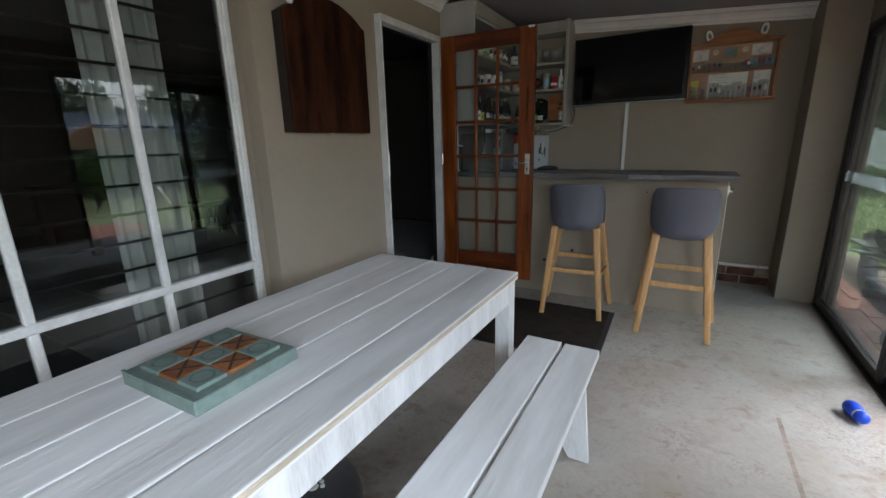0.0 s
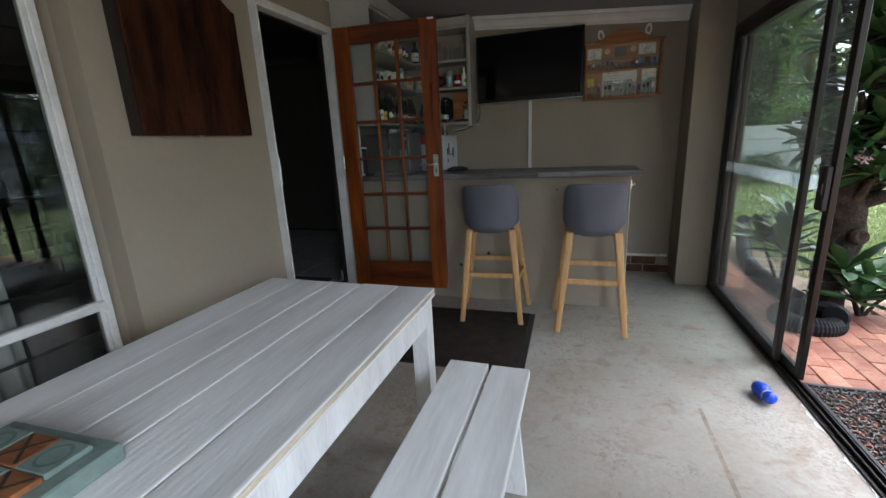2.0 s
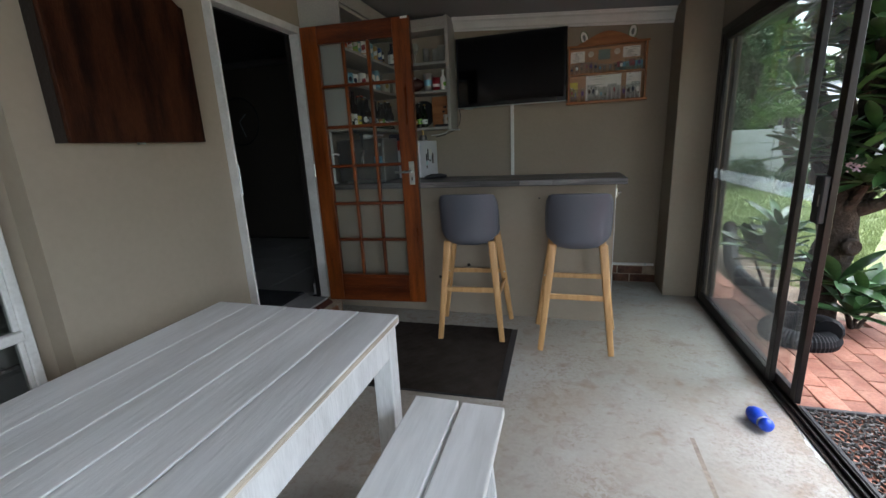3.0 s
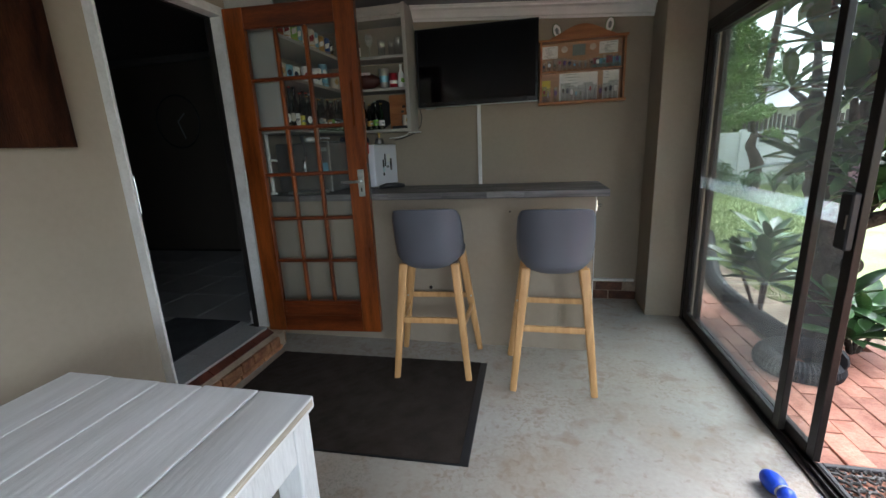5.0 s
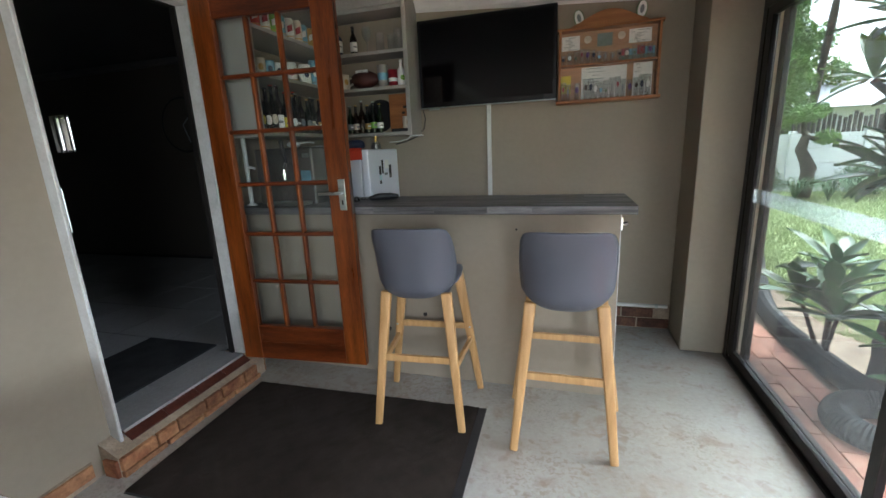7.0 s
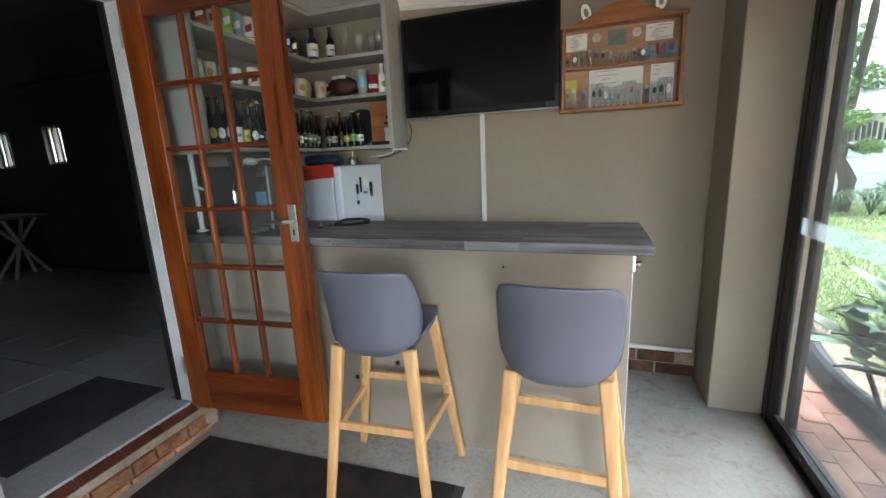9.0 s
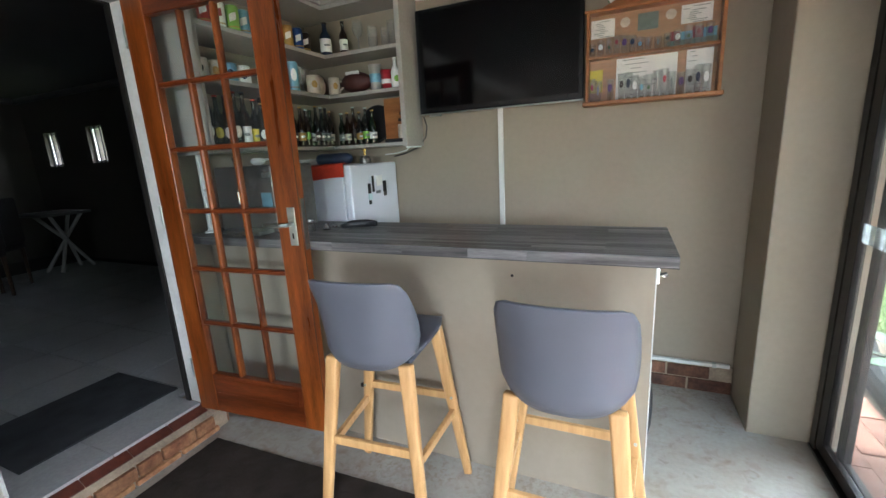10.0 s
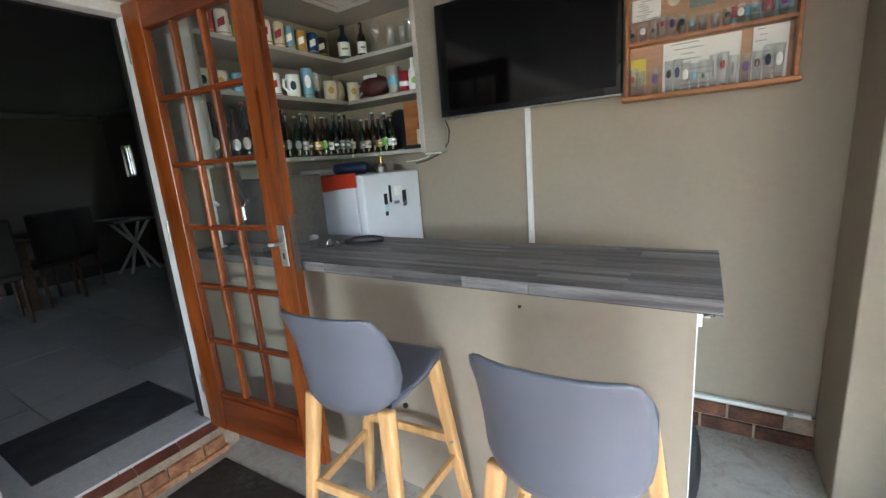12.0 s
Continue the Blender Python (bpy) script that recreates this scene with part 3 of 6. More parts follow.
for a, b in zip(ys, ys[1:]):
    for z0, z1 in ((WZ0 + 0.04, 0.689), (0.729, WZ1 - 0.04)):
        part("sash", B((FX0 + 0.002, a, z0, FX1 - 0.01, a + 0.018, z1), (FX0 + 0.002, b - 0.018, z0, FX1 - 0.01, b, z1), bev=0.002), CHIPPED, win)
        p = part("pane", B((-1.827, a + 0.018, z0, -1.823, b - 0.018, z1)), WINGLASS, win)
part("stay_handle", tube([(-1.815, 1.60, 1.18), (-1.79, 1.605, 1.18), (-1.78, 1.615, 1.15), (-1.78, 1.635, 1.10)], [0.008, 0.008, 0.007, 0.006], 8), STEEL, win, "small metal window catch")
z = 0.452
while z < WZ1:
    part("burglar_bar", B((-1.89, WY0, z - 0.006, -1.878, WY1, z + 0.006)), BLACKALU, win, "flat dark burglar bar")
    z += 0.1232
structure("window_reveal", B((XIN + 0.002, WY1 - 0.004, WZ0, -1.855, WYW, WZ1)), TAUPE, "taupe plastered window reveal", "reveal")
structure("window_reveal_sill", B((-1.805, WY0, WZ0 - 0.03, XW + 0.025, WY1, WZ0), bev=0.004), CHIPPED, "white painted window sill", "sill")


def curtain(y0, y1, folds, label):
    c = thing("curtain", label, "curtain", (-2.02, y0, FLOOR_IN + 0.03), "window curtains")
    part("curtain_cloth", grid(folds * 8, 6, lambda u, v: (-2.02 + 0.03 * math.sin(u * folds * 2 * math.pi) + 0.006 * math.sin(9 * v + 5 * u), y0 + (y1 - y0) * u, FLOOR_IN + 0.03 + 2.15 * v)), CLOTH_W, c, smooth=True)
    part("curtain_rod", tube([(-2.02, y0 - 0.05, 2.35), (-2.02, y1 + 0.05, 2.35)], 0.012, 8), BLACKALU, c)
    for yy in (y0, y1):
        part("rod_bracket", B((-2.025, yy - 0.01, 2.33, XIN - 0.0005, yy + 0.01, 2.37)), BLACKALU, c)
    return c


curtain(1.50, 1.842, 5, "white hanging curtain gathered in narrow folds")
curtain(0.02, 0.26, 4, "white hanging curtain gathered in narrow folds")

# aluminium sliding door: a fixed leaf and an open sliding leaf
sd = thing("sliding_door", "dark bronze aluminium sliding glass door, half open", "door", (XR, SY0, 0), kind="structure")
part("track", B((XR - 0.006, SY0, 0.0, XR + 0.062, SY1, 0.012), (XR + 0.015, SY0, 0.012, XR + 0.020, SY1, 0.030), (XR + 0.042, SY0, 0.012, XR + 0.047, SY1, 0.030)), BLACKALU, sd)
part("frame_jamb", B((XR, SY1 - 0.045, 0.012, XR + 0.062, SY1, SZ1)), BLACKALU, sd)
part("frame_jamb", B((XR, SY0, 0.012, XR + 0.062, SY0 + 0.04, SZ1)), BLACKALU, sd)
part("frame_head", B((XR - 0.002, SY0 + 0.04, SZ1 - 0.05, XR + 0.062, SY1 - 0.045, SZ1)), BLACKALU, sd)
part("weather_strip", B((XR + 0.012, SY1 - 0.052, 0.02, XR + 0.02, SY1 - 0.045, SZ1 - 0.05)), PAPER, sd, "pale weather strip")


def leaf(x0, x1, y0, y1, name):
    f = part(name, B((x0, y0, 0.035, x1, y0 + 0.05, SZ1 - 0.05), (x0, y1 - 0.065, 0.035, x1, y1, SZ1 - 0.05), (x0, y0 + 0.05, 0.035, x1, y1 - 0.05, 0.085), (x0, y0 + 0.05, SZ1 - 0.10, x1, y1 - 0.05, SZ1 - 0.05), bev=0.002), BLACKALU, sd)
    xm = (x0 + x1) / 2
    p = part("pane", B((xm - 0.003, y0 + 0.05, 0.085, xm + 0.003, y1 - 0.05, SZ1 - 0.10)), SLIDEGLASS, f)
    p.visible_shadow = False
    return f, xm


f1, xm = leaf(XR + 0.003, XR + 0.030, 3.475, SY1 - 0.052, "fixed_leaf")
part("safety_band", B((xm - 0.0045, 3.525, 1.0, xm - 0.0035, SY1 - 0.102, 1.075)), BAND, f1, "frosted pale blue safety band")
f2, xm = leaf(XR + 0.033, XR + 0.060, 3.275, SY1 - 0.16, "sliding_leaf")
part("safety_band", B((xm - 0.0045, 3.325, 1.0, xm - 0.0035, 3.62, 1.075)), BAND, f2, "frosted pale blue safety band")
part("pull_handle", B((XR + 0.004, 3.279, 0.92, XR + 0.0326, 3.345, 1.13), bev=0.006), RUBBER, f2, "black pull handle with a latch")
part("latch", B((XR - 0.003, 3.287, 1.0, XR + 0.0038, 3.297, 1.05)), BLACKALU, f2)

# brick step at the house door
step = thing("brick_step", "low red face brick step with dark red sill tiles", "step", (-1.66, DY0, 0.0), kind="structure")
part("step_core", prism([(XW + 0.001, 0.0), (-1.637, 0.0), (-1.637, 0.098), (XW + 0.001, 0.155)], 3.090, 4.035, "y"), MORTAR, step)
bm_tile = prism([(-0.034, 0.0), (0.034, 0.0), (0.034, 0.01), (-0.034, 0.01)], -0.095, 0.095, "y", 0.002)
tile_me = mesh_of(bm_tile, "sill_tile", REDTILE)
for i in range(4):
    piece("sill_tile", tile_me, step, pose(-1.692, 3.275 + i * 0.193, 0.137, 0, math.degrees(math.atan2(0.057, 0.088)), 0))
brick_me = [mesh_of(B((-0.012, -l / 2, 0, 0.012, l / 2, h), bev=0.003), "brick", BRICK) for l, h in ((0.105, 0.062), (0.165, 0.062), (0.21, 0.028))]
y = 3.093
for i in range(7):
    k = 0 if i % 2 else 1
    l = (0.105, 0.165)[k]
    if y + l > 4.03:
        break
    piece("brick", brick_me[k], step, pose(-1.628, y + l / 2, 0.034))
    y += l + 0.009
y = 3.092
for i in range(4):
    piece("brick", brick_me[2], step, pose(-1.627, y + 0.105, 0.001))
    y += 0.222
end_me = mesh_of(B((-0.04, -0.008, 0, 0.04, 0.008, 0.085), bev=0.003), "brick", BRICK)
piece("brick", end_me, step, pose(-1.677, 3.083, 0.004))
piece("brick", end_me, step, pose(-1.677, 4.041, 0.004))

# brick plinths under the plaster
pl = thing("plinth_house", "narrow course of red brick under the plaster", "plinth", (XW, 2.5, 0), kind="structure")
part("mortar_bed", B((XW - 0.01, 0.5, 0.0, XW + 0.006, 3.05, 0.094)), MORTAR, pl)
pl_me = mesh_of(B((-0.006, -0.105, 0, 0.006, 0.105, 0.062), bev=0.002), "brick", BRICK)
for i in range(11):
    piece("brick", pl_me, pl, pose(XW + 0.011, 2.94 - i * 0.22, 0.026))
pb = thing("plinth_back", "two red brick courses, darkened for the bar's shadow, at the wall foot", "plinth", (0.5, YB, 0), kind="structure")
part("mortar_bed", B((XW, YB - 0.016, 0.0, 0.975, YB, 0.165)), MORTAR, pb)
pbk = mesh_of(B((-0.105, -0.008, 0, 0.105, 0.008, 0.068), bev=0.002), "brick", BRICK_SHADED)
for r in range(2):
    for i in range(8):
        x = 0.865 - i * 0.222 - 0.11 * r
        piece("brick", pbk, pb, pose(x, YB - 0.022, 0.008 + r * 0.078))
cd = thing("skirting_conduit", "white plastic conduit along the top of the bricks", "conduit", (0.5, YB, 0.17))
part("conduit_run", B((-0.6, YB - 0.034, 0.166, 0.955, YB - 0.008, 0.186), bev=0.003), WHITE, cd)
part("conduit_clip", B((0.87, YB - 0.037, 0.164, 0.89, YB - 0.006, 0.189), bev=0.002), STEEL, cd)

# ---- patio things ----
def timber(x0, y0, z0, x1, y1, z1):
    return B((x0, y0, z0, x1, y1, z1), bev=0.005, seg=2)


tb = thing("patio_table", "white-washed plank table with worn edges", "table", (-0.8, 1.4, 0))
TX0, TX1, TY0, TY1 = -1.205, -0.405, 0.15, 2.395
gaps = (TX0, -1.045, -0.873, -0.733, -0.563, TX1)
for i, (a, b) in enumerate(zip(gaps, gaps[1:])):
    part("plank", timber(a + (0.0003, 0.0003, 0.0016, 0.0022, 0.0022)[i], TY0, 0.716, b - (0.0003, 0.0016, 0.0022, 0.0022, 0.0)[i], TY1 + (0.004, 0.0, -0.003, 0.002, 0.0)[i], 0.75), WASH, tb)
part("worn_edge", B((TX1 + 0.0003, TY0 + 0.01, 0.728, TX1 + 0.0016, TY1 - 0.01, 0.744)), BAREWOOD, tb, "bare worn wood along the edge")
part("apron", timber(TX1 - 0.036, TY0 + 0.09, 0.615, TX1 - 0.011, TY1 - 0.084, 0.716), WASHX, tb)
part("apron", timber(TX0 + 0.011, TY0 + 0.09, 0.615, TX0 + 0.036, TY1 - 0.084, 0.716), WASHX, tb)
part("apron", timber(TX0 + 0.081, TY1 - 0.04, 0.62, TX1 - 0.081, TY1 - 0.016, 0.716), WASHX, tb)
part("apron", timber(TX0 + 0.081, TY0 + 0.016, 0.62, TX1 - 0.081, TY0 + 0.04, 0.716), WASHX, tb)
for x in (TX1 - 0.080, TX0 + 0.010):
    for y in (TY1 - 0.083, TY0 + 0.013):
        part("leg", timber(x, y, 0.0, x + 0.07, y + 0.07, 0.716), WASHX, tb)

bn = thing("bench", "white-washed two-plank bench with board legs", "bench", (-0.17, 1.3, 0))
BX0, BX1, BY0, BY1 = -0.325, -0.012, 0.42, 2.305
part("plank", timber(BX0, BY0, 0.452, -0.170, BY1 + 0.006, 0.485), WASH, bn)
part("plank", timber(-0.156, BY0, 0.452, BX1, BY1, 0.485), WASH, bn)
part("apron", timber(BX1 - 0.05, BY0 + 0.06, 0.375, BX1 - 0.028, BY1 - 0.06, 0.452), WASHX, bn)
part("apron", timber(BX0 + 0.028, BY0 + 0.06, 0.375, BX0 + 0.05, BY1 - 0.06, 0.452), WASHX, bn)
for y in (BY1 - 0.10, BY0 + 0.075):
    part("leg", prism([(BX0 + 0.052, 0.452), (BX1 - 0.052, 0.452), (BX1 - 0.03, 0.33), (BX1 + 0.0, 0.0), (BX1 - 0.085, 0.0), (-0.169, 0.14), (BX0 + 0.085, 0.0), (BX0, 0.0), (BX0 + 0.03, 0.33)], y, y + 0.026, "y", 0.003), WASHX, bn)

# noughts and crosses set
gm = thing("noughts_and_crosses_set", "sage green tray with nine painted noughts and crosses tiles", "board game", (-0.835, 1.19, 0.7505), turn=1.5)
part("tray", own(B((-0.155, -0.15, 0, 0.155, 0.15, 0.038), bev=0.004), gm), SAGE, gm)
part("tray_lip", own(B((-0.155, -0.15, 0.0382, 0.155, -0.142, 0.041)), gm), SAGE, gm)
for i in range(3):
    for j in range(3):
        cx, cy = (i - 1) * 0.081, (j - 1) * 0.081
        cross = (i + j) % 2 == 1
        t = part("game_tile", own(B((cx - 0.0395, cy - 0.0395, 0.0385, cx + 0.0395, cy + 0.0395, 0.050), bev=0.002), gm), RUST if cross else SAGE, gm, "orange tile with a burnt cross" if cross else "sage tile with a ring")
        if cross:
            c = bmesh.new()
            for s in (1, -1):
                d = Vector((1, s, 0)).normalized() * 0.046
                n = Vector((-d.y, d.x, 0)).normalized() * 0.0032
                v = [c.verts.new((cx + q.x, cy + q.y, 0.0503 + h + (0.0004 if s > 0 else 0))) for h in (0, 0.0008) for q in (-d - n, d - n, d + n, -d + n)]
                for f in ((0, 1, 2, 3), (4, 5, 6, 7), (0, 1, 5, 4), (1, 2, 6, 5), (2, 3, 7, 6), (3, 0, 4, 7)):
                    c.faces.new([v[k] for k in f])
            part("cross_mark", own(c, gm), BURNT, t)
        else:
            part("ring_mark", own(grid(28, 1, lambda u, v: (cx + (0.024 + 0.006 * v) * math.cos(2 * math.pi * u), cy + (0.024 + 0.006 * v) * math.sin(2 * math.pi * u), 0.0508), closed=True), gm), LINE_G, t)

# dark timber board on the house wall, with a shaped top
cb = thing("wall_board", "dark reddish timber dartboard cabinet with a shaped top, closed", "cabinet", (XW, 2.58, 1.41))
Y1b, Y2b = 2.285, 2.927
top = [(Y2b, 2.045)]
for k in range(13):
    u = k / 12
    yy = Y2b - 0.025 - u * (Y2b - Y1b - 0.05)
    top.append((yy, 2.045 + 0.11 * math.sin(math.pi * min(1, u * 1.0)) ** 0.8 * (1 - 0.12 * u)))
top.append((Y1b, 2.03))
part("carcass", prism([(Y1b, 1.414), (Y2b, 1.414)] + [(a, b - 0.004) for a, b in top], XW + 0.001, XW + 0.068, "x"), BLACKWOOD, cb, "near black side and back")
part("front_panel", prism([(Y1b, 1.412), (Y2b, 1.412)] + top, XW + 0.0685, XW + 0.090, "x", 0.003), DARKBOARD, cb)
part("lower_latch", B((XW + 0.072, 2.56, 1.404, XW + 0.088, 2.59, 1.4115)), STEEL, cb)

wl = thing("wall_light", "chrome wall light with a white globe bulb", "wall light", (XW, 2.30, 2.10))
part("wall_plate", B((XW + 0.001, 2.26, 2.09, XW + 0.02, 2.34, 2.20), bev=0.006), CHROME, wl)
part("arm", tube([(XW + 0.02, 2.30, 2.15), (XW + 0.06, 2.30, 2.14), (XW + 0.09, 2.30, 2.11), (XW + 0.09, 2.31, 2.085)], 0.01, 8), CHROME, wl)
part("bulb", lathe([(0.012, 0.0), (0.02, 0.015), (0.026, 0.035), (0.022, 0.055), (0.008, 0.066)], (XW + 0.09, 2.335, 2.06), 14), WHITE, wl, "white globe bulb", True)

# carpet in front of the step
mt = thing("entrance_mat", "dark brown ribbed carpet mat with a rubber edge", "mat", (-0.85, 3.48, 0), turn=1.2)
part("mat_edge", own(B((-0.70, -0.445, 0.001, 0.71, 0.445, 0.006), bev=0.002), mt), RUBBER, mt)
part("mat_surface", own(grid(60, 40, lambda u, v: (-0.70 + 1.37 * u, -0.44 + 0.88 * v, 0.0105 + 0.0018 * math.sin(90 * u * 3) * math.sin(60 * v * 3) + 0.0015 * noise.noise((u * 9, v * 7, 0)))), mt), CARPET, mt)

# squeaky blue toy
by = thing("dog_toy", "small blue rubber barbell dog toy", "toy", (1.05, 3.108, 0.001), turn=-35)
prof = [(0.004, 0), (0.020, 0.004), (0.030, 0.018), (0.037, 0.042), (0.038, 0.062), (0.033, 0.082), (0.027, 0.092)]
tm = lathe(prof, (0, 0, -0.07), 18)
tm.transform(pose(1.05, 3.108, 0.039, 90, 0, 12))
part("toy_body", tm, BLUE, by, smooth=True)
tm = lathe([(0.0275, 0.0925), (0.0285, 0.0955), (0.0275, 0.0985)], (0, 0, -0.07), 18)
tm.transform(pose(1.05, 3.108, 0.039, 90, 0, 12))
part("toy_ring", tm, PAWWHITE, by, "pale blue-white ring")
tm = lathe([(0.024, 0.099), (0.030, 0.108), (0.031, 0.120), (0.026, 0.133), (0.014, 0.141), (0.003, 0.143)], (0, 0, -0.07), 18)
tm.transform(pose(1.05, 3.108, 0.039, 90, 0, 12))
part("toy_end", tm, BLUE, by, smooth=True)

# dog cushion under the table
dc = thing("dog_cushion", "black fleece dog cushion printed with white paws", "dog bed", (-0.86, 1.62, 0))
part("cushion_body", grid(28, 10, lambda u, v: (-0.90 + (0.30 * math.cos(2 * math.pi * u)) * math.sin(math.pi * v) ** 0.55, 1.32 + (0.34 * math.sin(2 * math.pi * u)) * math.sin(math.pi * v) ** 0.55, 0.095 - 0.092 * math.cos(math.pi * v)), closed=True), FUR, dc, smooth=True)
for px, py in ((-0.80, 1.43), (-0.95, 1.50), (-0.90, 1.30)):
    paw = bmesh.new()
    for dx, dy, r in ((0, 0, 0.022), (-0.026, 0.022, 0.009), (-0.009, 0.034, 0.009), (0.010, 0.034, 0.009), (0.027, 0.021, 0.009)):
        lathe([(r * 0.9, 0.0), (r, 0.006), (r * 0.7, 0.010), (0.001, 0.011)], (px + dx, py + dy, 0.176), 12, paw)
    part("paw_print", paw, PAWWHITE, dc, "white paw print")

# ---- the bar ----
def shell(profile, at, n=14):
    """An open turned vessel of one thin wall."""
    k = len(profile) - 1
    return grid(n, k, lambda u, v: (at[0] + profile[round(v * k)][0] * math.cos(2 * math.pi * u), at[1] + profile[round(v * k)][0] * math.sin(2 * math.pi * u), at[2] + profile[round(v * k)][1]), closed=True)



bar_wall = thing("bar_wall", "taupe plastered bar front with a white end trim", "bar", (-0.6, 4.25, 0), kind="structure")
part("bar_front", B((XW + 0.002, 4.205, 0, 0.495, 4.315, 1.035)), TAUPE, bar_wall)
part("corner_trim", B((0.4955, 4.2035, 0.0, 0.499, 4.213, 1.035), bev=0.001), WHITE, bar_wall, "white corner trim")
part("bar_base_shelf", B((XW + 0.002, 4.3155, 0.45, -1.2, 4.60, 0.47)), GREYWHITE, bar_wall)
def placed(bm, m):
    bm.transform(m)
    return bm


part("hole", placed(lathe([(0.006, 0), (0.006, 0.003)], n=8), pose(-0.02, 4.2045, 0.93, 90)), BLACKWOOD, bar_wall)
for px, pz in ((-0.80, 0.30), (-0.56, 0.41)):
    part("peg", placed(lathe([(0.011, 0), (0.013, 0.01), (0.004, 0.02)], n=10), pose(px, 4.2045, pz, 90)), BLACKALU, bar_wall)
opener = thing("bottle_opener", "small chrome bottle opener screwed to the bar end", "bottle opener", (0.506, 4.27, 0.95))
part("opener_plate", B((0.4955, 4.235, 0.925, 0.510, 4.275, 0.99), bev=0.001), CHROME, opener)
part("opener_lip", tube([(0.505, 4.24, 0.955), (0.530, 4.24, 0.965), (0.535, 4.255, 0.955), (0.530, 4.27, 0.945), (0.510, 4.27, 0.955)], 0.005, 6), CHROME, opener)

ct = thing("bar_counter", "grey block laminate bar counter top", "counter", (-0.5, 4.3, 1.05))
part("counter_core", B((XW + 0.003, 4.041, 1.036, 0.543, 4.545, 1.072)), STAVE, ct)
rs = random.Random(4)
sx = [0.22, 0.34, 0.47, 0.28]
stave_me = [mesh_of(B((-l / 2, -0.0138, 0, l / 2, 0.0138, 0.0048), bev=0.0006), "stave", STAVE) for l in sx]
edge_me = [mesh_of(B((-l / 2, -0.0022, -0.017, l / 2, 0.0022, 0.0185), bev=0.0006), "stave", STAVE) for l in sx]
for r in range(18):
    x = 0.547
    y = 4.0405 + 0.0279 * (r + 0.5)
    while x > XW + 0.5:
        k = rs.randrange(4)
        if x == 0.547 and r % 2:
            k = 0
        if x - sx[k] < XW + 0.02:
            break
        piece("stave", stave_me[k], ct, pose(x - sx[k] / 2, y, 1.0722))
        x -= sx[k] + 0.0008
x = 0.547
while x > XW + 0.5:
    k = rs.randrange(4)
    piece("stave", edge_me[k], ct, pose(x - sx[k] / 2, 4.0382, 1.057))
    x -= sx[k] + 0.001
part("end_edge", B((0.5435, 4.041, 1.035, 0.5475, 4.545, 1.0718)), STAVE, ct)

# things on the counter
cz = 1.0772
ds = thing("drinks_dispenser", "dull steel countertop beer dispenser box", "dispenser", (-1.42, 4.34, cz))
part("dispenser_body", B((-1.62, 4.20, cz, -1.215, 4.50, cz + 0.335), bev=0.008), DULLSTEEL, ds)
part("drip_tray", B((-1.50, 4.10, cz, -1.24, 4.195, cz + 0.02), bev=0.004), STEEL, ds)
part("badge", B((-1.30, 4.1965, cz + 0.13, -1.235, 4.1995, cz + 0.20)), CANAQUA, ds, "pale blue badge")
part("small_badge", B((-1.28, 4.1965, cz + 0.275, -1.235, 4.1995, cz + 0.30)), STEEL, ds)
tp = part("tap", tube([(-1.36, 4.20, cz + 0.24), (-1.36, 4.14, cz + 0.24), (-1.36, 4.12, cz + 0.21), (-1.36, 4.12, cz + 0.15)], 0.013, 10), CHROME, ds)
part("tap_lever", tube([(-1.36, 4.15, cz + 0.25), (-1.36, 4.12, cz + 0.38)], [0.008, 0.013], 8), RUBBER, tp)
wp = thing("white_rail_stand", "thin white metal post with a hook on the bar", "post", (-1.62, 4.42, 0.90))
part("post", B((-1.645, 4.13, cz, -1.625, 4.15, 1.50), bev=0.003), WHITE, wp)
part("foot", lathe([(0.03, 0), (0.03, 0.006), (0.016, 0.014)], (-1.635, 4.14, cz), 12), WHITE, wp)
part("hook", tube([(-1.635, 4.14, 1.30), (-1.60, 4.13, 1.31), (-1.57, 4.13, 1.30)], 0.008, 8), WHITE, wp)
op = thing("corkscrew", "black handled corkscrew lying on the counter", "corkscrew", (-0.86, 4.36, cz))
part("handle", tube([(-0.93, 4.33, cz + 0.013), (-0.88, 4.355, cz + 0.021), (-0.82, 4.40, cz + 0.020), (-0.78, 4.43, cz + 0.014)], [0.011, 0.020, 0.019, 0.013], 8), RUBBER, op, smooth=True)
part("worm", tube([(-0.93 - 0.004 * k, 4.33 + 0.006 * math.sin(k), cz + 0.012 + 0.005 * math.cos(k)) for k in range(16)], 0.003, 6), CHROME, op)
part("bell", lathe([(0.018, 0), (0.02, 0.006), (0.012, 0.02), (0.007, 0.03)], (-1.0, 4.30, cz), 12), CHROME, op)
sc = thing("measuring_scoop", "white plastic scoop hanging over the dispenser", "scoop", (-1.42, 4.47, cz + 0.33))
part("scoop_bowl", grid(14, 6, lambda u, v: (-1.40 + 0.045 * math.cos(2 * math.pi * u) * math.sin(math.pi * v), 4.30 + 0.03 * math.sin(2 * math.pi * u) * math.sin(math.pi * v), cz + 0.3555 - 0.02 * math.cos(math.pi * v)), closed=True), WHITE, sc, smooth=True)
part("scoop_handle", tube([(-1.37, 4.30, cz + 0.36), (-1.30, 4.29, cz + 0.365), (-1.25, 4.29, cz + 0.36)], [0.012, 0.008, 0.010], 8, flat=(1, 0.5)), WHITE, sc)
gl = thing("shot_glass", "small clear shot glass on the counter", "glass", (-1.05, 4.27, cz))
part("glass_wall", shell([(0.001, 0.004), (0.018, 0.001), (0.022, 0.06)], (-1.05, 4.25, cz)), JARGLASS, gl, smooth=True)

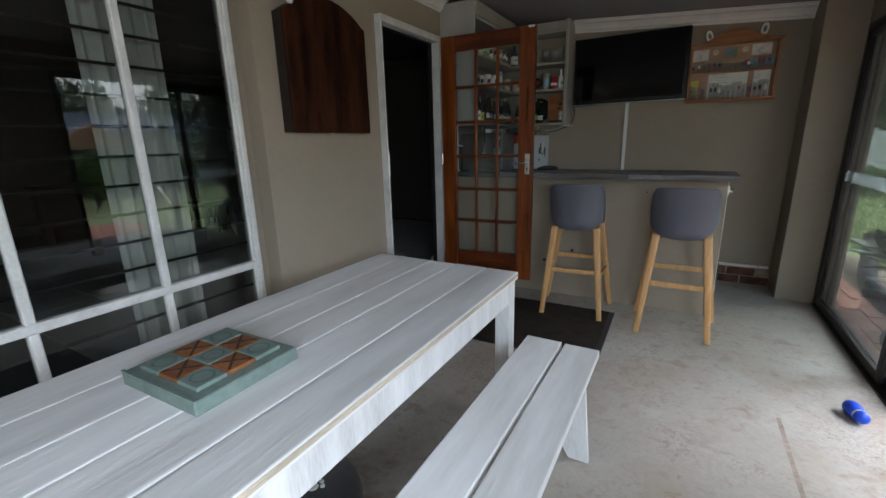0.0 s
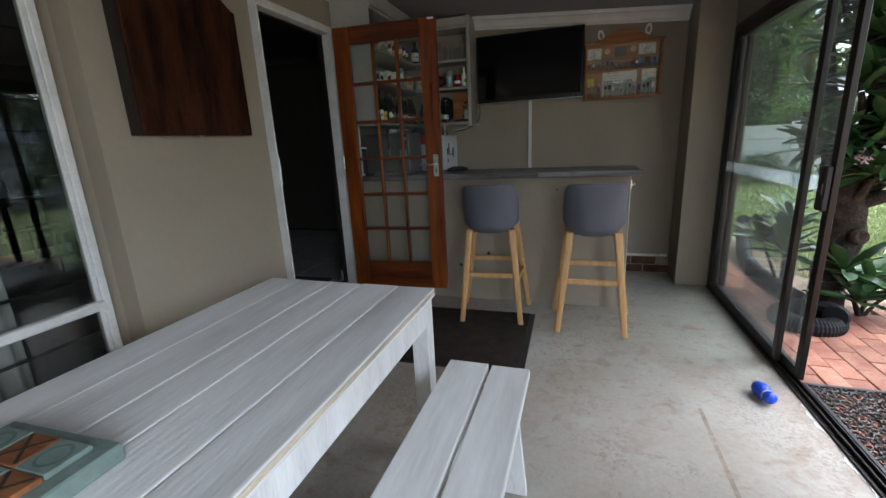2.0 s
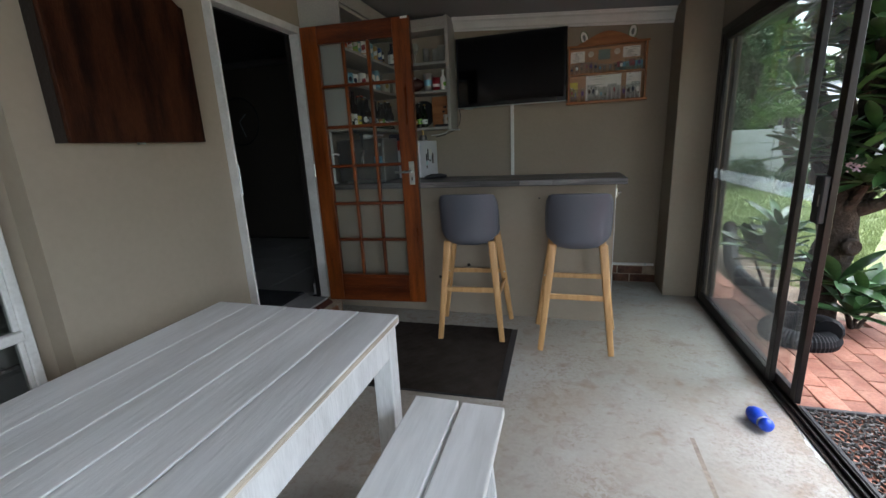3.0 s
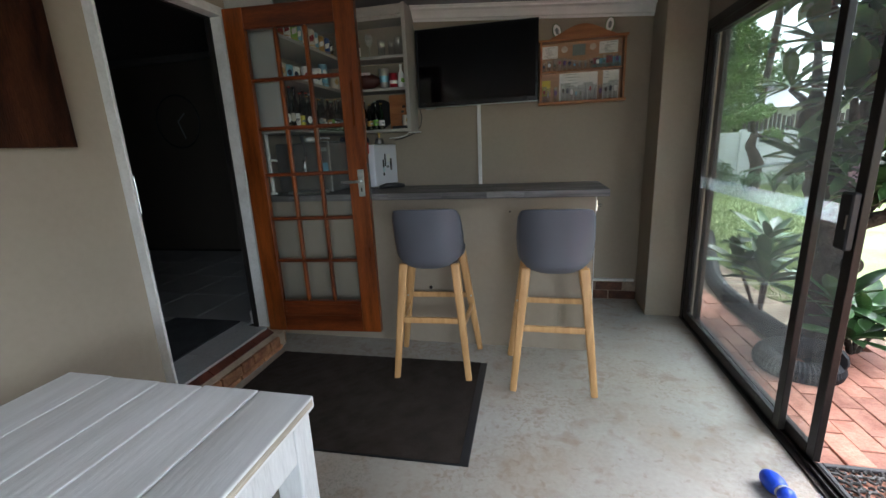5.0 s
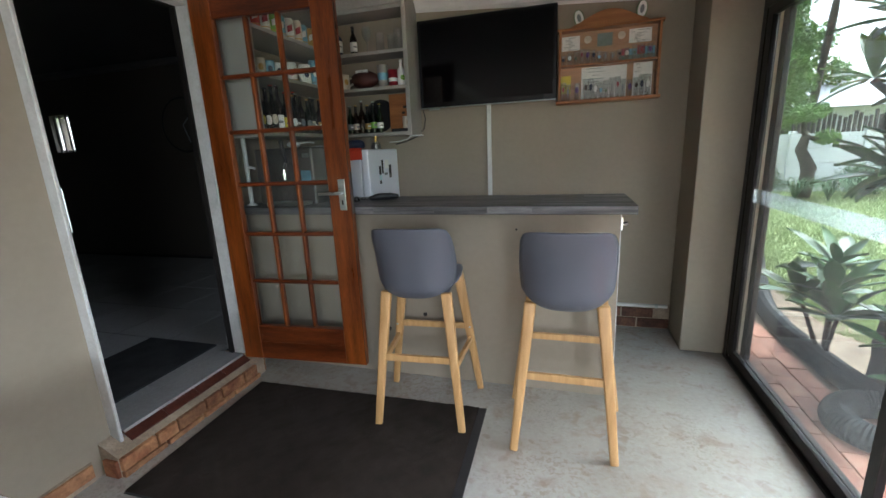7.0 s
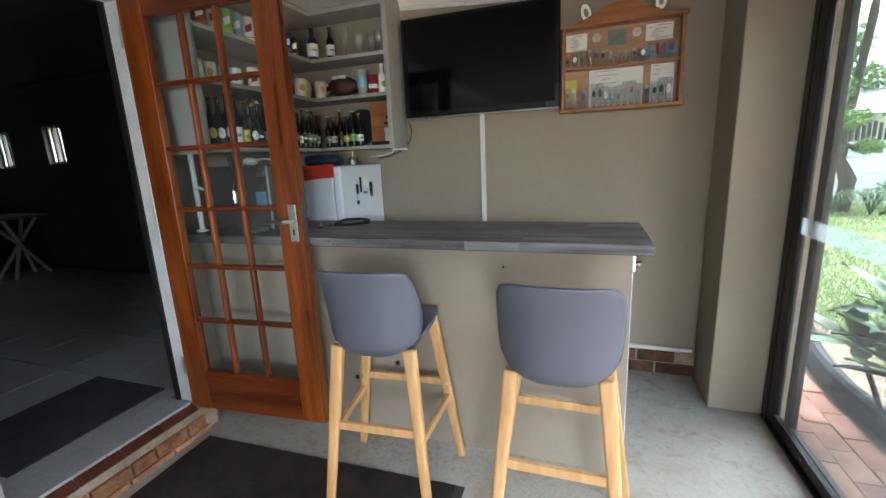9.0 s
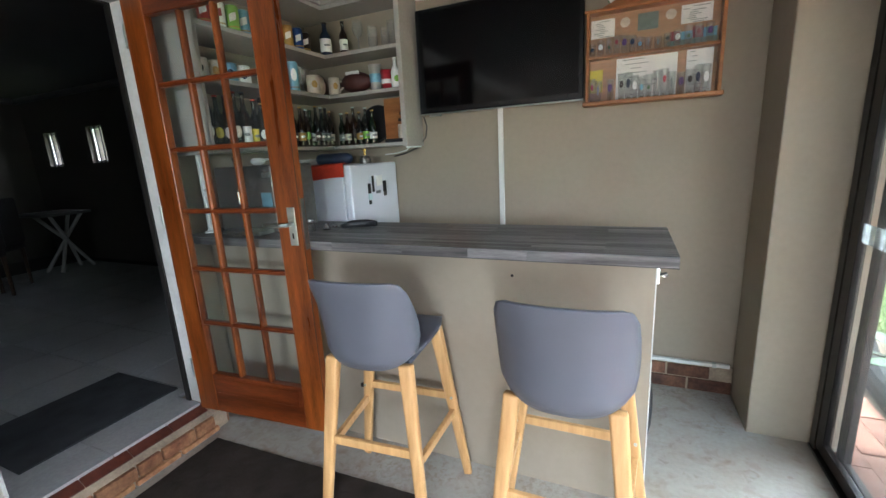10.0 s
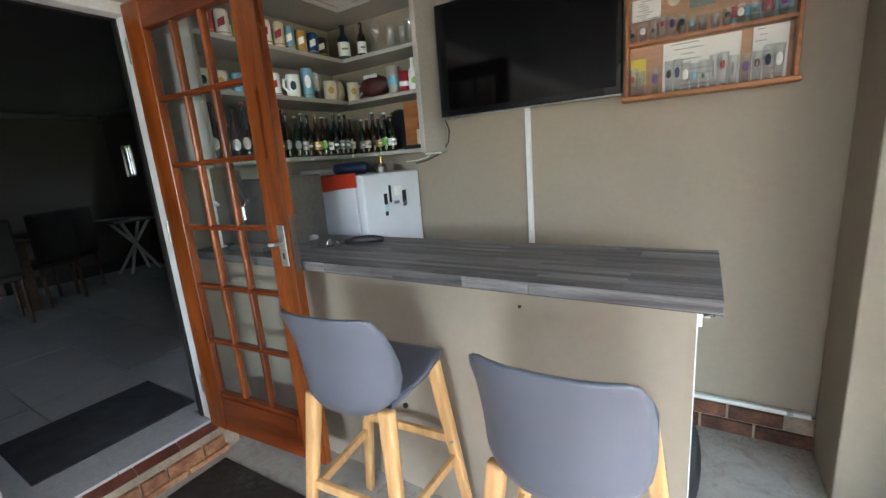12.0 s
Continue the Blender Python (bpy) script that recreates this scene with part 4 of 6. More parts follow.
# fridge in the corner
fr = thing("fridge", "white upright bar fridge with magnets on its door", "fridge", (-1.36, 4.92, 0))
part("fridge_body", B((-1.66, 4.655, 0.02, -1.135, 5.18, 1.385), bev=0.008, seg=2), FRIDGE, fr)
part("fridge_door", B((-1.130, 4.655, 0.03, -1.075, 5.185, 1.385), bev=0.012, seg=2), FRIDGE, fr)
part("door_seal", B((-1.1345, 4.67, 0.04, -1.1305, 5.17, 1.375)), DULLSTEEL, fr)
for fx, fy in ((-1.62, 4.70), (-1.62, 5.14), (-1.16, 4.70), (-1.16, 5.14)):
    part("foot", lathe([(0.02, 0), (0.02, 0.02)], (fx, fy, 0), 8), RUBBER, fr)
for k, (my, mz, mw, mh, mm) in enumerate((a, b, c * 1.25, d * 1.25, e) for a, b, c, d, e in ((4.83, 1.235, 0.022, 0.05, BAGBLACK), (4.835, 1.185, 0.03, 0.03, FROST), (4.875, 1.26, 0.016, 0.08, BAGBLACK), (4.95, 1.275, 0.055, 0.05, PAPER), (4.93, 1.205, 0.04, 0.014, INK), (5.01, 1.235, 0.03, 0.055, BAGBLACK), (5.012, 1.19, 0.028, 0.028, DULLSTEEL), (4.83, 1.15, 0.02, 0.02, BAGBLACK))):
    mg = thing("fridge_magnet", "small novelty magnet on the fridge door", "magnet", (-1.0745, my, mz), "fridge magnets")
    part("magnet_body", B((-1.0748, my - mw / 2, mz - mh / 2, -1.069, my + mw / 2, mz + mh / 2), bev=0.002), mm, mg)
rc = thing("red_cloth", "red cloth folded over the fridge edge", "cloth", (-1.35, 4.64, 1.38))
part("cloth_sheet", grid(18, 8, lambda u, v: (-1.56 + 0.45 * u, 4.645 + (0.12 * max(0, v - 0.45)) - 0.004 - 0.004 * math.sin(14 * u), 1.394 - 0.085 * max(0, 0.45 - v) / 0.45 - 0.01 * math.sin(5 * u) * (1 - v)), None), RED, rc, smooth=True)
bt = thing("blue_gas_bottle", "navy blue gas bottle lying on the fridge", "gas bottle", (-1.30, 4.95, 1.385))
tb2 = lathe([(0.01, 0), (0.03, 0.006), (0.036, 0.03), (0.036, 0.2), (0.026, 0.225), (0.012, 0.235)], (0, 0, 0), 18)
tb2.transform(pose(-1.42, 4.80, 1.4225, 0, 90, 12))
part("bottle_body", tb2, NAVY, bt, smooth=True)
st = thing("camp_burner", "small brass and steel camping burner on the fridge", "burner", (-1.10, 4.87, 1.387))
part("burner_base", lathe([(0.035, 0), (0.036, 0.03), (0.028, 0.036), (0.03, 0.045), (0.012, 0.05)], (-1.105, 4.86, 1.387), 14), DULLSTEEL, st)
part("burner_head", lathe([(0.008, 0), (0.008, 0.025), (0.012, 0.028), (0.012, 0.04)], (-1.105, 4.86, 1.437), 12), BRASS, st)
gp = thing("grey_tray", "grey plastic tray resting on the fridge", "tray", (-1.52, 4.75, 1.387))
part("tray_body", B((-1.63, 4.70, 1.387, -1.46, 4.98, 1.43), bev=0.008), GREYWHITE, gp)

# television on the back wall
tv = thing("television", "large flat black television on the wall, switched off", "television", (-0.345, YB, 1.67))
part("bezel", B((-0.835, 5.128, 1.672, 0.148, 5.160, 2.268), bev=0.004), TVBLACK, tv)
part("screen", B((-0.812, 5.1265, 1.705, 0.125, 5.1285, 2.248)), SCREEN, tv)
part("lower_trim", B((-0.835, 5.126, 1.664, 0.148, 5.150, 1.6715), bev=0.002), STEEL, tv, "thin silver lower trim")
part("rear_housing", B((-0.70, 5.1605, 1.74, 0.02, 5.195, 2.20), bev=0.01), TVBLACK, tv)
part("wall_bracket", B((-0.52, 5.1955, 1.85, -0.18, YB - 0.0005, 2.10)), BLACKALU, tv)
part("receiver", B((-0.77, 5.118, 1.651, -0.69, 5.135, 1.6635), bev=0.002), STEEL, tv)
cv = thing("cable_trunking", "white plastic cable trunking on the wall", "conduit", (-0.33, YB, 0.3))
part("trunk", B((-0.348, YB - 0.020, 0.25, -0.318, YB - 0.0005, 1.69), bev=0.002), WHITE, cv)
cbl = thing("power_cable", "thin black cable drooping from the shelf to the television", "cable", (-0.85, YB, 1.5))
part("cable", tube([(-0.83, 5.16, 1.66), (-0.825, 5.19, 1.60), (-0.84, 5.195, 1.53), (-0.90, 5.19, 1.47), (-1.0, 5.19, 1.435), (-1.08, 5.18, 1.42)], 0.004, 6), RUBBER, cbl, smooth=True)
cbw = thing("white_cable", "thin white cable looping under the shelf", "cable", (-0.95, 5.1, 1.45))
part("cable", tube([(-0.93, 5.15, 1.488), (-0.96, 5.14, 1.455), (-1.02, 5.12, 1.44), (-1.10, 5.10, 1.435)], 0.004, 6), WHITE, cbw, smooth=True)

# shot glass display case
dcx0, dcx1, dcz0, dcz1, dcf = 0.160, 0.785, 1.632, 2.085, 5.125
dc2 = thing("display_case", "orange pine wall case holding shot glasses behind glass", "display case", (0.47, YB, 1.64))
part("case_back", B((dcx0, YB - 0.012, dcz0, dcx1, YB - 0.0005, dcz1)), CASEBACK, dc2)
part("case_side", B((dcx0, dcf, dcz0 + 0.018, dcx0 + 0.016, YB - 0.012, dcz1), bev=0.002), CASEWOOD, dc2)
part("case_side", B((dcx1 - 0.016, dcf, dcz0 + 0.018, dcx1, YB - 0.012, dcz1), bev=0.002), CASEWOOD, dc2)
part("case_bottom", B((dcx0 - 0.012, dcf - 0.012, dcz0 - 0.004, dcx1 + 0.012, YB - 0.012, dcz0 + 0.018), bev=0.004), CASEWOOD, dc2)
part("case_top", B((dcx0 - 0.012, dcf - 0.006, dcz1, dcx1 + 0.012, YB - 0.001, dcz1 + 0.016), bev=0.003), CASEWOOD, dc2)
part("shelf", B((dcx0 + 0.016, dcf + 0.008, 1.865, dcx1 - 0.016, YB - 0.012, 1.878)), CASEWOOD, dc2)
arch = [(dcx0 + 0.06, dcz1 + 0.0165)] + [(dcx0 + 0.06 + 0.505 * k / 16, dcz1 + 0.0165 + 0.085 * math.sin(math.pi * k / 16) ** 1.6 + 0.012 * (k % 16 != 0)) for k in range(17)] + [(dcx1 - 0.06, dcz1 + 0.0165)]
part("crest", prism(arch, dcf + 0.03, dcf + 0.048, "y"), CASEWOOD, dc2)
pn = part("front_pane", B((dcx0 + 0.016, dcf + 0.001, dcz0 + 0.018, dcx1 - 0.016, dcf + 0.004, dcz1)), CLEAR, dc2)
pn.visible_shadow = False
CARDS = ((0.178, 0.295, 1.975, 2.065, PAPER), (0.405, 0.50, 1.985, 2.065, SAGE), (0.60, 0.735, 1.985, 2.07, PAPER), (0.31, 0.597, 1.6505, 1.86, PAPER), (0.636, 0.752, 1.6505, 1.862, PAPER),
         (0.555, 0.60, 1.905, 1.955, CANRED), (0.60, 0.655, 1.905, 1.95, CANAQUA), (0.655, 0.70, 1.915, 1.965, CANRED), (0.70, 0.758, 1.91, 1.955, CANAQUA), (0.545, 0.762, 1.879, 1.912, SAGE), (0.178, 0.243, 1.70, 1.815, YELLOW))
for k, (x0, x1, z0, z1, mm) in enumerate(CARDS):
    c = thing("case_card", "printed card standing in the display case", "card", (x0, YB - 0.02, z0), "cards in the display case")
    yb = YB - 0.0128 - 0.001 * k
    part("card_sheet", B((x0, yb - 0.0008, z0, x1, yb, z1)), mm, c)
    if mm is PAPER:
        rr = random.Random(k)
        for q in range(9):
            zz = z1 - 0.010 - q * (z1 - z0) / 9.6
            xa = x0 + 0.006 + (x1 - x0) * rr.uniform(0, 0.35)
            part("print_line", B((xa, yb - 0.0014, zz - 0.0014, xa + (x1 - x0) * rr.uniform(0.15, 0.55), yb - 0.0009, zz + 0.0014)), INK if q % 3 else SAGE, c)
for k, (cx, cz2) in enumerate(((0.345, 2.035), (0.555, 2.04))):
    c = thing("round_coaster", "round pale coaster pinned in the display case", "coaster", (cx, YB - 0.02, cz2), "coasters")
    d = lathe([(0.024, 0), (0.024, 0.003)], (0, 0, 0), 20)
    d.transform(pose(cx, YB - 0.0125, cz2, 90))
    part("disc", d, CREAM, c)
shot = thing("shot_glass", "small printed shot glass in the display case", "glass", (0.19, 5.16, 1.879), "case shot glasses")
part("glass_wall", shell([(0.001, 0.006), (0.014, 0.001), (0.019, 0.062)], (0.19, 5.16, 1.879), 12), JARGLASS, shot, smooth=True)


def badge(x, y, z, r, mid, half, height):
    """A disc printed round an upright cylinder, bent with it."""
    return grid(12, 2, lambda u, v: (x + r * math.cos(math.radians(mid + half * (0.08 + v * 0.92) * math.cos(2 * math.pi * u))), y + r * math.sin(math.radians(mid + half * (0.08 + v * 0.92) * math.cos(2 * math.pi * u))), z + height * (0.08 + v * 0.92) * math.sin(2 * math.pi * u)))


lab = part("print", badge(0.19, 5.16, 1.879 + 0.032, 0.0186, 268, 32, 0.010), NAVY, shot)
alts = []
for mm, half, hh, zz in ((NAVY, 30, 0.011, 0.036), (CANRED, 22, 0.008, 0.038), (PAPER, 36, 0.012, 0.034), (INK, 16, 0.015, 0.032), (CANAQUA, 26, 0.009, 0.03), (VIOLET, 34, 0.012, 0.036), (LEAF, 20, 0.006, 0.026), (BURNT, 28, 0.009, 0.036), (INK, 8, 0.018, 0.034)):
    me = mesh_of(badge(0, 0, zz, 0.0194, 268, half, hh), "print", mm)
    alts.append(me)
top_row = (1, 2.0, 2.9, 3.8, 4.7, 5.6, 6.5, 7.6, 8.6, 9.7, 10.8, 11.9, 13.0)
for k, q in enumerate(top_row):
    c = copy_thing(shot, pose(0.19 + 0.041 * q, 5.16 + 0.010 * math.sin(k * 3), 1.879) @ Matrix.Diagonal((1, 1, 1.22 + 0.25 * math.sin(k * 7), 1)))
    [o for o in c.children if o.name.startswith("print")][0].data = alts[(k * 4 + 2) % 9]
for k, x in enumerate((0.195, 0.225, 0.283, 0.34, 0.372, 0.403, 0.436, 0.469, 0.505, 0.539, 0.572, 0.615, 0.652, 0.688, 0.722)):
    c = copy_thing(shot, pose(x, 5.155 + 0.01 * math.sin(k * 4), 1.6505) @ Matrix.Diagonal((1, 1, 1.9 + 0.22 * math.sin(k * 5), 1)))
    [o for o in c.children if o.name.startswith("print")][0].data = alts[(k * 2 + 1) % 9]
for px, pz, tw in ((0.285, 2.155, -14), (0.665, 2.165, 8)):
    o = thing("oval_plaque", "oval white plaque with a green rim leaning on the case", "plaque", (px, 5.17, dcz1 + 0.016), "oval plaques")
    for nm, rx, rz, y0, y1, mm in (("rim", 0.032, 0.058, -0.004, 0.004, LEAF), ("face", 0.027, 0.052, -0.006, -0.0042, PAPER), ("print", 0.012, 0.026, -0.0075, -0.0062, INK)):
        b = prism([(rx * math.cos(2 * math.pi * q / 24), rz * math.sin(2 * math.pi * q / 24)) for q in range(24)], y0, y1, "y")
        b.transform(pose(px, 5.17, pz + 0.008, -10, tw, 0))
        part(nm, b, mm, o)

# ---- bar stools ----
def stool_shell():
    prof = ((0.232, 0.728), (0.222, 0.739), (0.17, 0.736), (0.09, 0.724), (0.0, 0.708), (-0.08, 0.692), (-0.13, 0.682), (-0.163, 0.686), (-0.183, 0.720), (-0.193, 0.79), (-0.200, 0.855), (-0.210, 0.92), (-0.222, 0.98), (-0.229, 1.013), (-0.231, 1.027))
    half = (0.14, 0.165, 0.182, 0.188, 0.187, 0.182, 0.179, 0.186, 0.198, 0.206, 0.208, 0.205, 0.199, 0.184, 0.162)
    wrap = (0, 0, 0, 0, 0.0, 0.01, 0.03, 0.06, 0.09, 0.108, 0.105, 0.090, 0.068, 0.050, 0.036)
    lift = (0, 0, 0.004, 0.010, 0.024, 0.045, 0.058, 0.056, 0.036, 0.012, 0, 0, 0, 0, -0.004)
    n = len(prof) - 1

    def at(u, v):
        f = v * n
        i = min(int(f), n - 1)
        k = f - i
        mixed = [a + (b - a) * k for a, b in ((prof[i][0], prof[i + 1][0]), (prof[i][1], prof[i + 1][1]), (half[i], half[i + 1]), (wrap[i], wrap[i + 1]), (lift[i], lift[i + 1]))]
        y, z, h, w, l = mixed
        s = 2 * u - 1
        return (h * s * (1 - 0.06 * abs(s) ** 4 * (w > 0.02)), y + w * abs(s) ** 2.6, z + l * abs(s) ** 3)
    bm = grid(22, 42, at)
    bmesh.ops.recalc_face_normals(bm, faces=bm.faces)
    return bm


def strut(p0, p1, a0, a1, across=(1, 0, 0), bev=0.006):
    """A rounded rectangular bar from p0 to p1; a0 and a1 are its (width, depth) at the ends."""
    bm = bmesh.new()
    p0, p1 = Vector(p0), Vector(p1)
    d = (p1 - p0).normalized()
    u = Vector(across) - d * d.dot(Vector(across))
    u.normalize()
    w = d.cross(u)
    v = [bm.verts.new(p + u * (a[0] / 2 * i) + w * (a[1] / 2 * k)) for p, a in ((p0, a0), (p1, a1)) for i, k in ((-1, -1), (1, -1), (1, 1), (-1, 1))]
    for f in ((0, 1, 2, 3), (4, 5, 6, 7), (0, 1, 5, 4), (1, 2, 6, 5), (2, 3, 7, 6), (3, 0, 4, 7)):
        bm.faces.new([v[q] for q in f])
    bmesh.ops.bevel(bm, geom=bm.edges[:], offset=bev, segments=2, affect="EDGES", profile=0.6)
    return bm


def leg(x0, y0, x1, y1, z1):
    return strut((x1, y1, z1), (x0, y0, 0.0), (0.052, 0.036), (0.036, 0.026), bev=0.009)


def rung(p, q):
    return strut(p, q, (0.034, 0.019), (0.034, 0.019), (0, 0, 1), 0.004)


def build_stool():
    s = thing("bar_stool", "slate grey moulded bar stool on pale oak legs", "bar stool", group="bar stools")
    sh = part("seat_shell", stool_shell(), SHELL, s, smooth=True)
    md = sh.modifiers.new("thickness", "SOLIDIFY")
    md.thickness, md.offset = 0.013, 0
    part("seat_base", B((-0.15, -0.09, 0.672, 0.15, 0.17, 0.69), bev=0.008), SHELL, s, "black underseat plate")
    fb, ff, tbk, tf = (0.217, -0.205), (0.258, 0.205), (0.15, -0.125), (0.155, 0.165)
    for sx_ in (-1, 1):
        part("leg", leg(sx_ * fb[0], fb[1], sx_ * tbk[0], tbk[1], 0.70), ASH, s, smooth=True)
        part("leg", leg(sx_ * ff[0], ff[1], sx_ * tf[0], tf[1], 0.722), ASH, s, smooth=True)

    def on(foot, top_, z1, z):
        k = z / z1
        return (foot[0] + (top_[0] - foot[0]) * k, foot[1] + (top_[1] - foot[1]) * k, z)
    a, b = on(fb, tbk, 0.70, 0.365), on(ff, tf, 0.722, 0.40)
    part("rung", rung((-a[0], a[1], a[2]), (a[0], a[1], a[2])), ASH, s, "oak footrest rung")
    part("rung", rung((-b[0], b[1], b[2]), (b[0], b[1], b[2])), ASH, s, "oak footrest rung")
    a, b = on(fb, tbk, 0.70, 0.325), on(ff, tf, 0.722, 0.325)
    for sx_ in (-1, 1):
        part("rung", rung((sx_ * a[0], a[1], a[2]), (sx_ * b[0], b[1], b[2])), ASH, s, "oak footrest rung")
        part("bolt", placed(lathe([(0.006, 0), (0.006, 0.004)], n=8), pose(sx_ * b[0] * 0.99, b[1] - 0.024, b[2] + 0.075, 90)), STEEL, s)
    return s


stool = build_stool()
stool.matrix_world = pose(-0.463, 3.912, 0.0, 0, 0, 4.0)
copy_thing(stool, pose(0.243, 3.868, 0.0, 0, 0, 0.0))

# ---- corner shelves above the fridge ----
SX, SY, SZ = -1.42, 4.985, (1.485, 1.808, 2.052)
sh = thing("corner_shelves", "grey-white painted corner shelf unit crowded with drink things", "shelf", (-1.3, 5.0, 1.48))
for z in SZ:
    part("shelf_board", prism([(XW + 0.002, 4.075), (SX, 4.075), (SX, SY), (-0.895, SY), (-0.895, YB - 0.002), (XW + 0.002, YB - 0.002)], z, z + 0.022, "z", 0.002), GREYWHITE, sh)
part("end_panel", B((-0.8945, SY - 0.012, 1.478, -0.862, YB - 0.002, 2.44), bev=0.003), GREYWHITE, sh)
part("end_panel", B((XW + 0.002, 4.055, 1.478, SX + 0.008, 4.0745, 2.47), bev=0.003), GREYWHITE, sh)
part("top_board", prism([(XW + 0.002, 4.075), (SX, 4.075), (SX, SY), (-0.895, SY), (-0.895, YB - 0.002), (XW + 0.002, YB - 0.002)], 2.335, 2.36, "z", 0.002), GREYWHITE, sh)
part("top_fascia", B((SX, 4.075, 2.36, SX + 0.014, SY, 2.465), (SX, SY - 0.014, 2.36, -0.895, SY, 2.43)), GREYWHITE, sh)
part("light_strip", B((-0.90, 5.02, 1.468, -0.80, 5.05, 1.477), bev=0.002), WHITE, sh, "white under-shelf bracket")


def bottle(x, y, z, h, r, glass_m, label_m, cap_m=None, lab=(0.16, 0.36), wide=False, name="beer_bottle", label="", group="shelf bottles"):
    b = thing(name, label or "dark glass beer bottle with a paper label", "bottle", (x, y, z), group)
    neck = 0.36 * r
    part("bottle_glass", lathe([(r * 0.92, 0), (r, 0.008), (r, h * 0.56), (r * 0.88, h * 0.63), (neck * 1.15, h * 0.76), (neck, h * 0.95), (neck * 1.15, h * 0.96), (neck * 1.1, h)], (x, y, z), 14), glass_m, b, smooth=True)
    if int(h * 1e4) % 3 == 0:
        part("label", badge(x, y, z + h * 0.30, r + 0.001, -38, 42, h * 0.11), label_m, b)
    else:
        part("label", lathe([(r + 0.0006, h * lab[0]), (r + 0.0006, h * lab[1])], (x, y, z), 14), label_m, b)
        part("label_print", badge(x, y, z + h * 0.5 * (lab[0] + lab[1]), r + 0.0014, -38, 34, h * 0.032), INK if label_m in (PAPER, CREAM, YELLOW, LABELGREEN) else PAPER, b)
    part("cap", lathe([(neck * 1.3, h - 0.002), (neck * 1.3, h + 0.005), (neck, h + 0.007)], (x, y, z), 10), cap_m or GOLD, b)
    return b


def can(x, y, z, h, r, body_m, label):
    kk = (round(y * 1000) % 7) / 7
    c = thing("drink_can", label, "can", (x, y, z), "shelf cans")
    part("can_body", lathe([(r * 0.85, 0), (r, 0.006), (r, h - 0.008), (r * 0.86, h)], (x, y, z), 16), body_m, c, smooth=False)
    part("can_lid", lathe([(r * 0.82, h + 0.0005), (r * 0.86, h + 0.002), (r * 0.80, h + 0.002), (r * 0.78, h + 0.001)], (x, y, z), 14), STEEL, c)
    pm = PAPER if body_m not in (CREAM, PAPER) else CANRED
    if kk < 0.5:
        part("can_print", badge(x, y, z + h * 0.55, r + 0.0012, -38, 30, h * 0.22), pm, c)
    else:
        part("can_print", grid(6, 2, lambda u, v: (x + (r + 0.0009) * math.cos(math.radians(-70 + 60 * u)), y + (r + 0.0009) * math.sin(math.radians(-70 + 60 * u)), z + h * (0.30 + 0.12 * u + 0.3 * v))), pm, c)
    part("print_band", grid(8, 1, lambda u, v: (x + (r + 0.0009) * math.cos(math.radians(-95 + 120 * u)), y + (r + 0.0009) * math.sin(math.radians(-95 + 120 * u)), z + h * (0.1 + 0.05 * v))), INK if kk < 0.4 else GOLD, c)


def tumbler(x, y, z, h, r, stem=False):
    g = thing("wine_glass" if stem else "beer_glass", "clear stemmed wine glass on the shelf" if stem else "clear straight beer glass on the shelf", "glass", (x, y, z), "shelf glasses")
    if stem:
        pr = [(0.03, 0.001), (0.006, 0.01), (0.004, h * 0.45), (r * 0.7, h * 0.55), (r, h * 0.75), (r * 0.8, h)]
    else:
        pr = [(0.001, 0.004), (r * 0.85, 0.001), (r, h)]
    part("glass_wall", shell(pr, (x, y, z), 16), JARGLASS, g, smooth=True)


def mug(x, y, z, h, r, m, label, side=(0, -1)):
    g = thing("beer_mug", label, "mug", (x, y, z), "shelf mugs")
    part("mug_body", lathe([(r * 0.95, 0), (r, 0.01), (r, h * 0.9), (r * 0.96, h), (r * 0.86, h), (r * 0.86, 0.015), (0.002, 0.015)], (x, y, z), 16), m, g, smooth=True)
    hx, hy = side
    part("handle", tube([(x + hx * r * 0.9, y + hy * r * 0.9, z + h * 0.78), (x + hx * (r + 0.025), y + hy * (r + 0.025), z + h * 0.74), (x + hx * (r + 0.03), y + hy * (r + 0.03), z + h * 0.45), (x + hx * r * 0.9, y + hy * r * 0.9, z + h * 0.22)], 0.007, 8), m, g)
    part("crest", badge(x, y, z + h * 0.5, r + 0.0012, -40, 24, h * 0.2), NAVY if m is not CREAM else GOLD, g)
    return g


z1, z2, z3 = (z + 0.0225 for z in SZ)
# lowest board: rows of beer bottles
lab_cycle = (PAPER, INK, GOLD, BURNT, CREAM, LABELGREEN, INK, BURNT)
gls = (BROWN_BOT, BLACK_BOT, GREEN_BOT, BROWN_BOT, BLACK_BOT)
rb = random.Random(9)
for k in range(13):
    bottle(-1.470 + rb.uniform(-0.012, 0.01), 4.44 + 0.050 * k, z1, rb.uniform(0.215, 0.25), 0.0245, gls[(k * 2 + 1) % 5], lab_cycle[(k * 3) % 8], (GOLD, STEEL, BAGBLACK)[k % 3])
for k in range(8):
    bottle(-1.53 + rb.uniform(-0.01, 0.01), 4.15 + 0.058 * k, z1, rb.uniform(0.25, 0.29), 0.027, gls[(k + 1) % 5], (PAPER, YELLOW, PAPER, CREAM)[k % 4], (BAGBLACK, RED)[k % 2], (0.1, 0.40), label="tall dark liquor bottle with a pale label", name="liquor_bottle")
for k in range(6):
    bottle(-1.385 + 0.051 * k, 5.03 + rb.uniform(-0.01, 0.015), z1, rb.uniform(0.20, 0.24), 0.0245, gls[(k * 3 + 2) % 5], lab_cycle[(k * 3 + 1) % 8], (STEEL, GOLD)[k % 2])
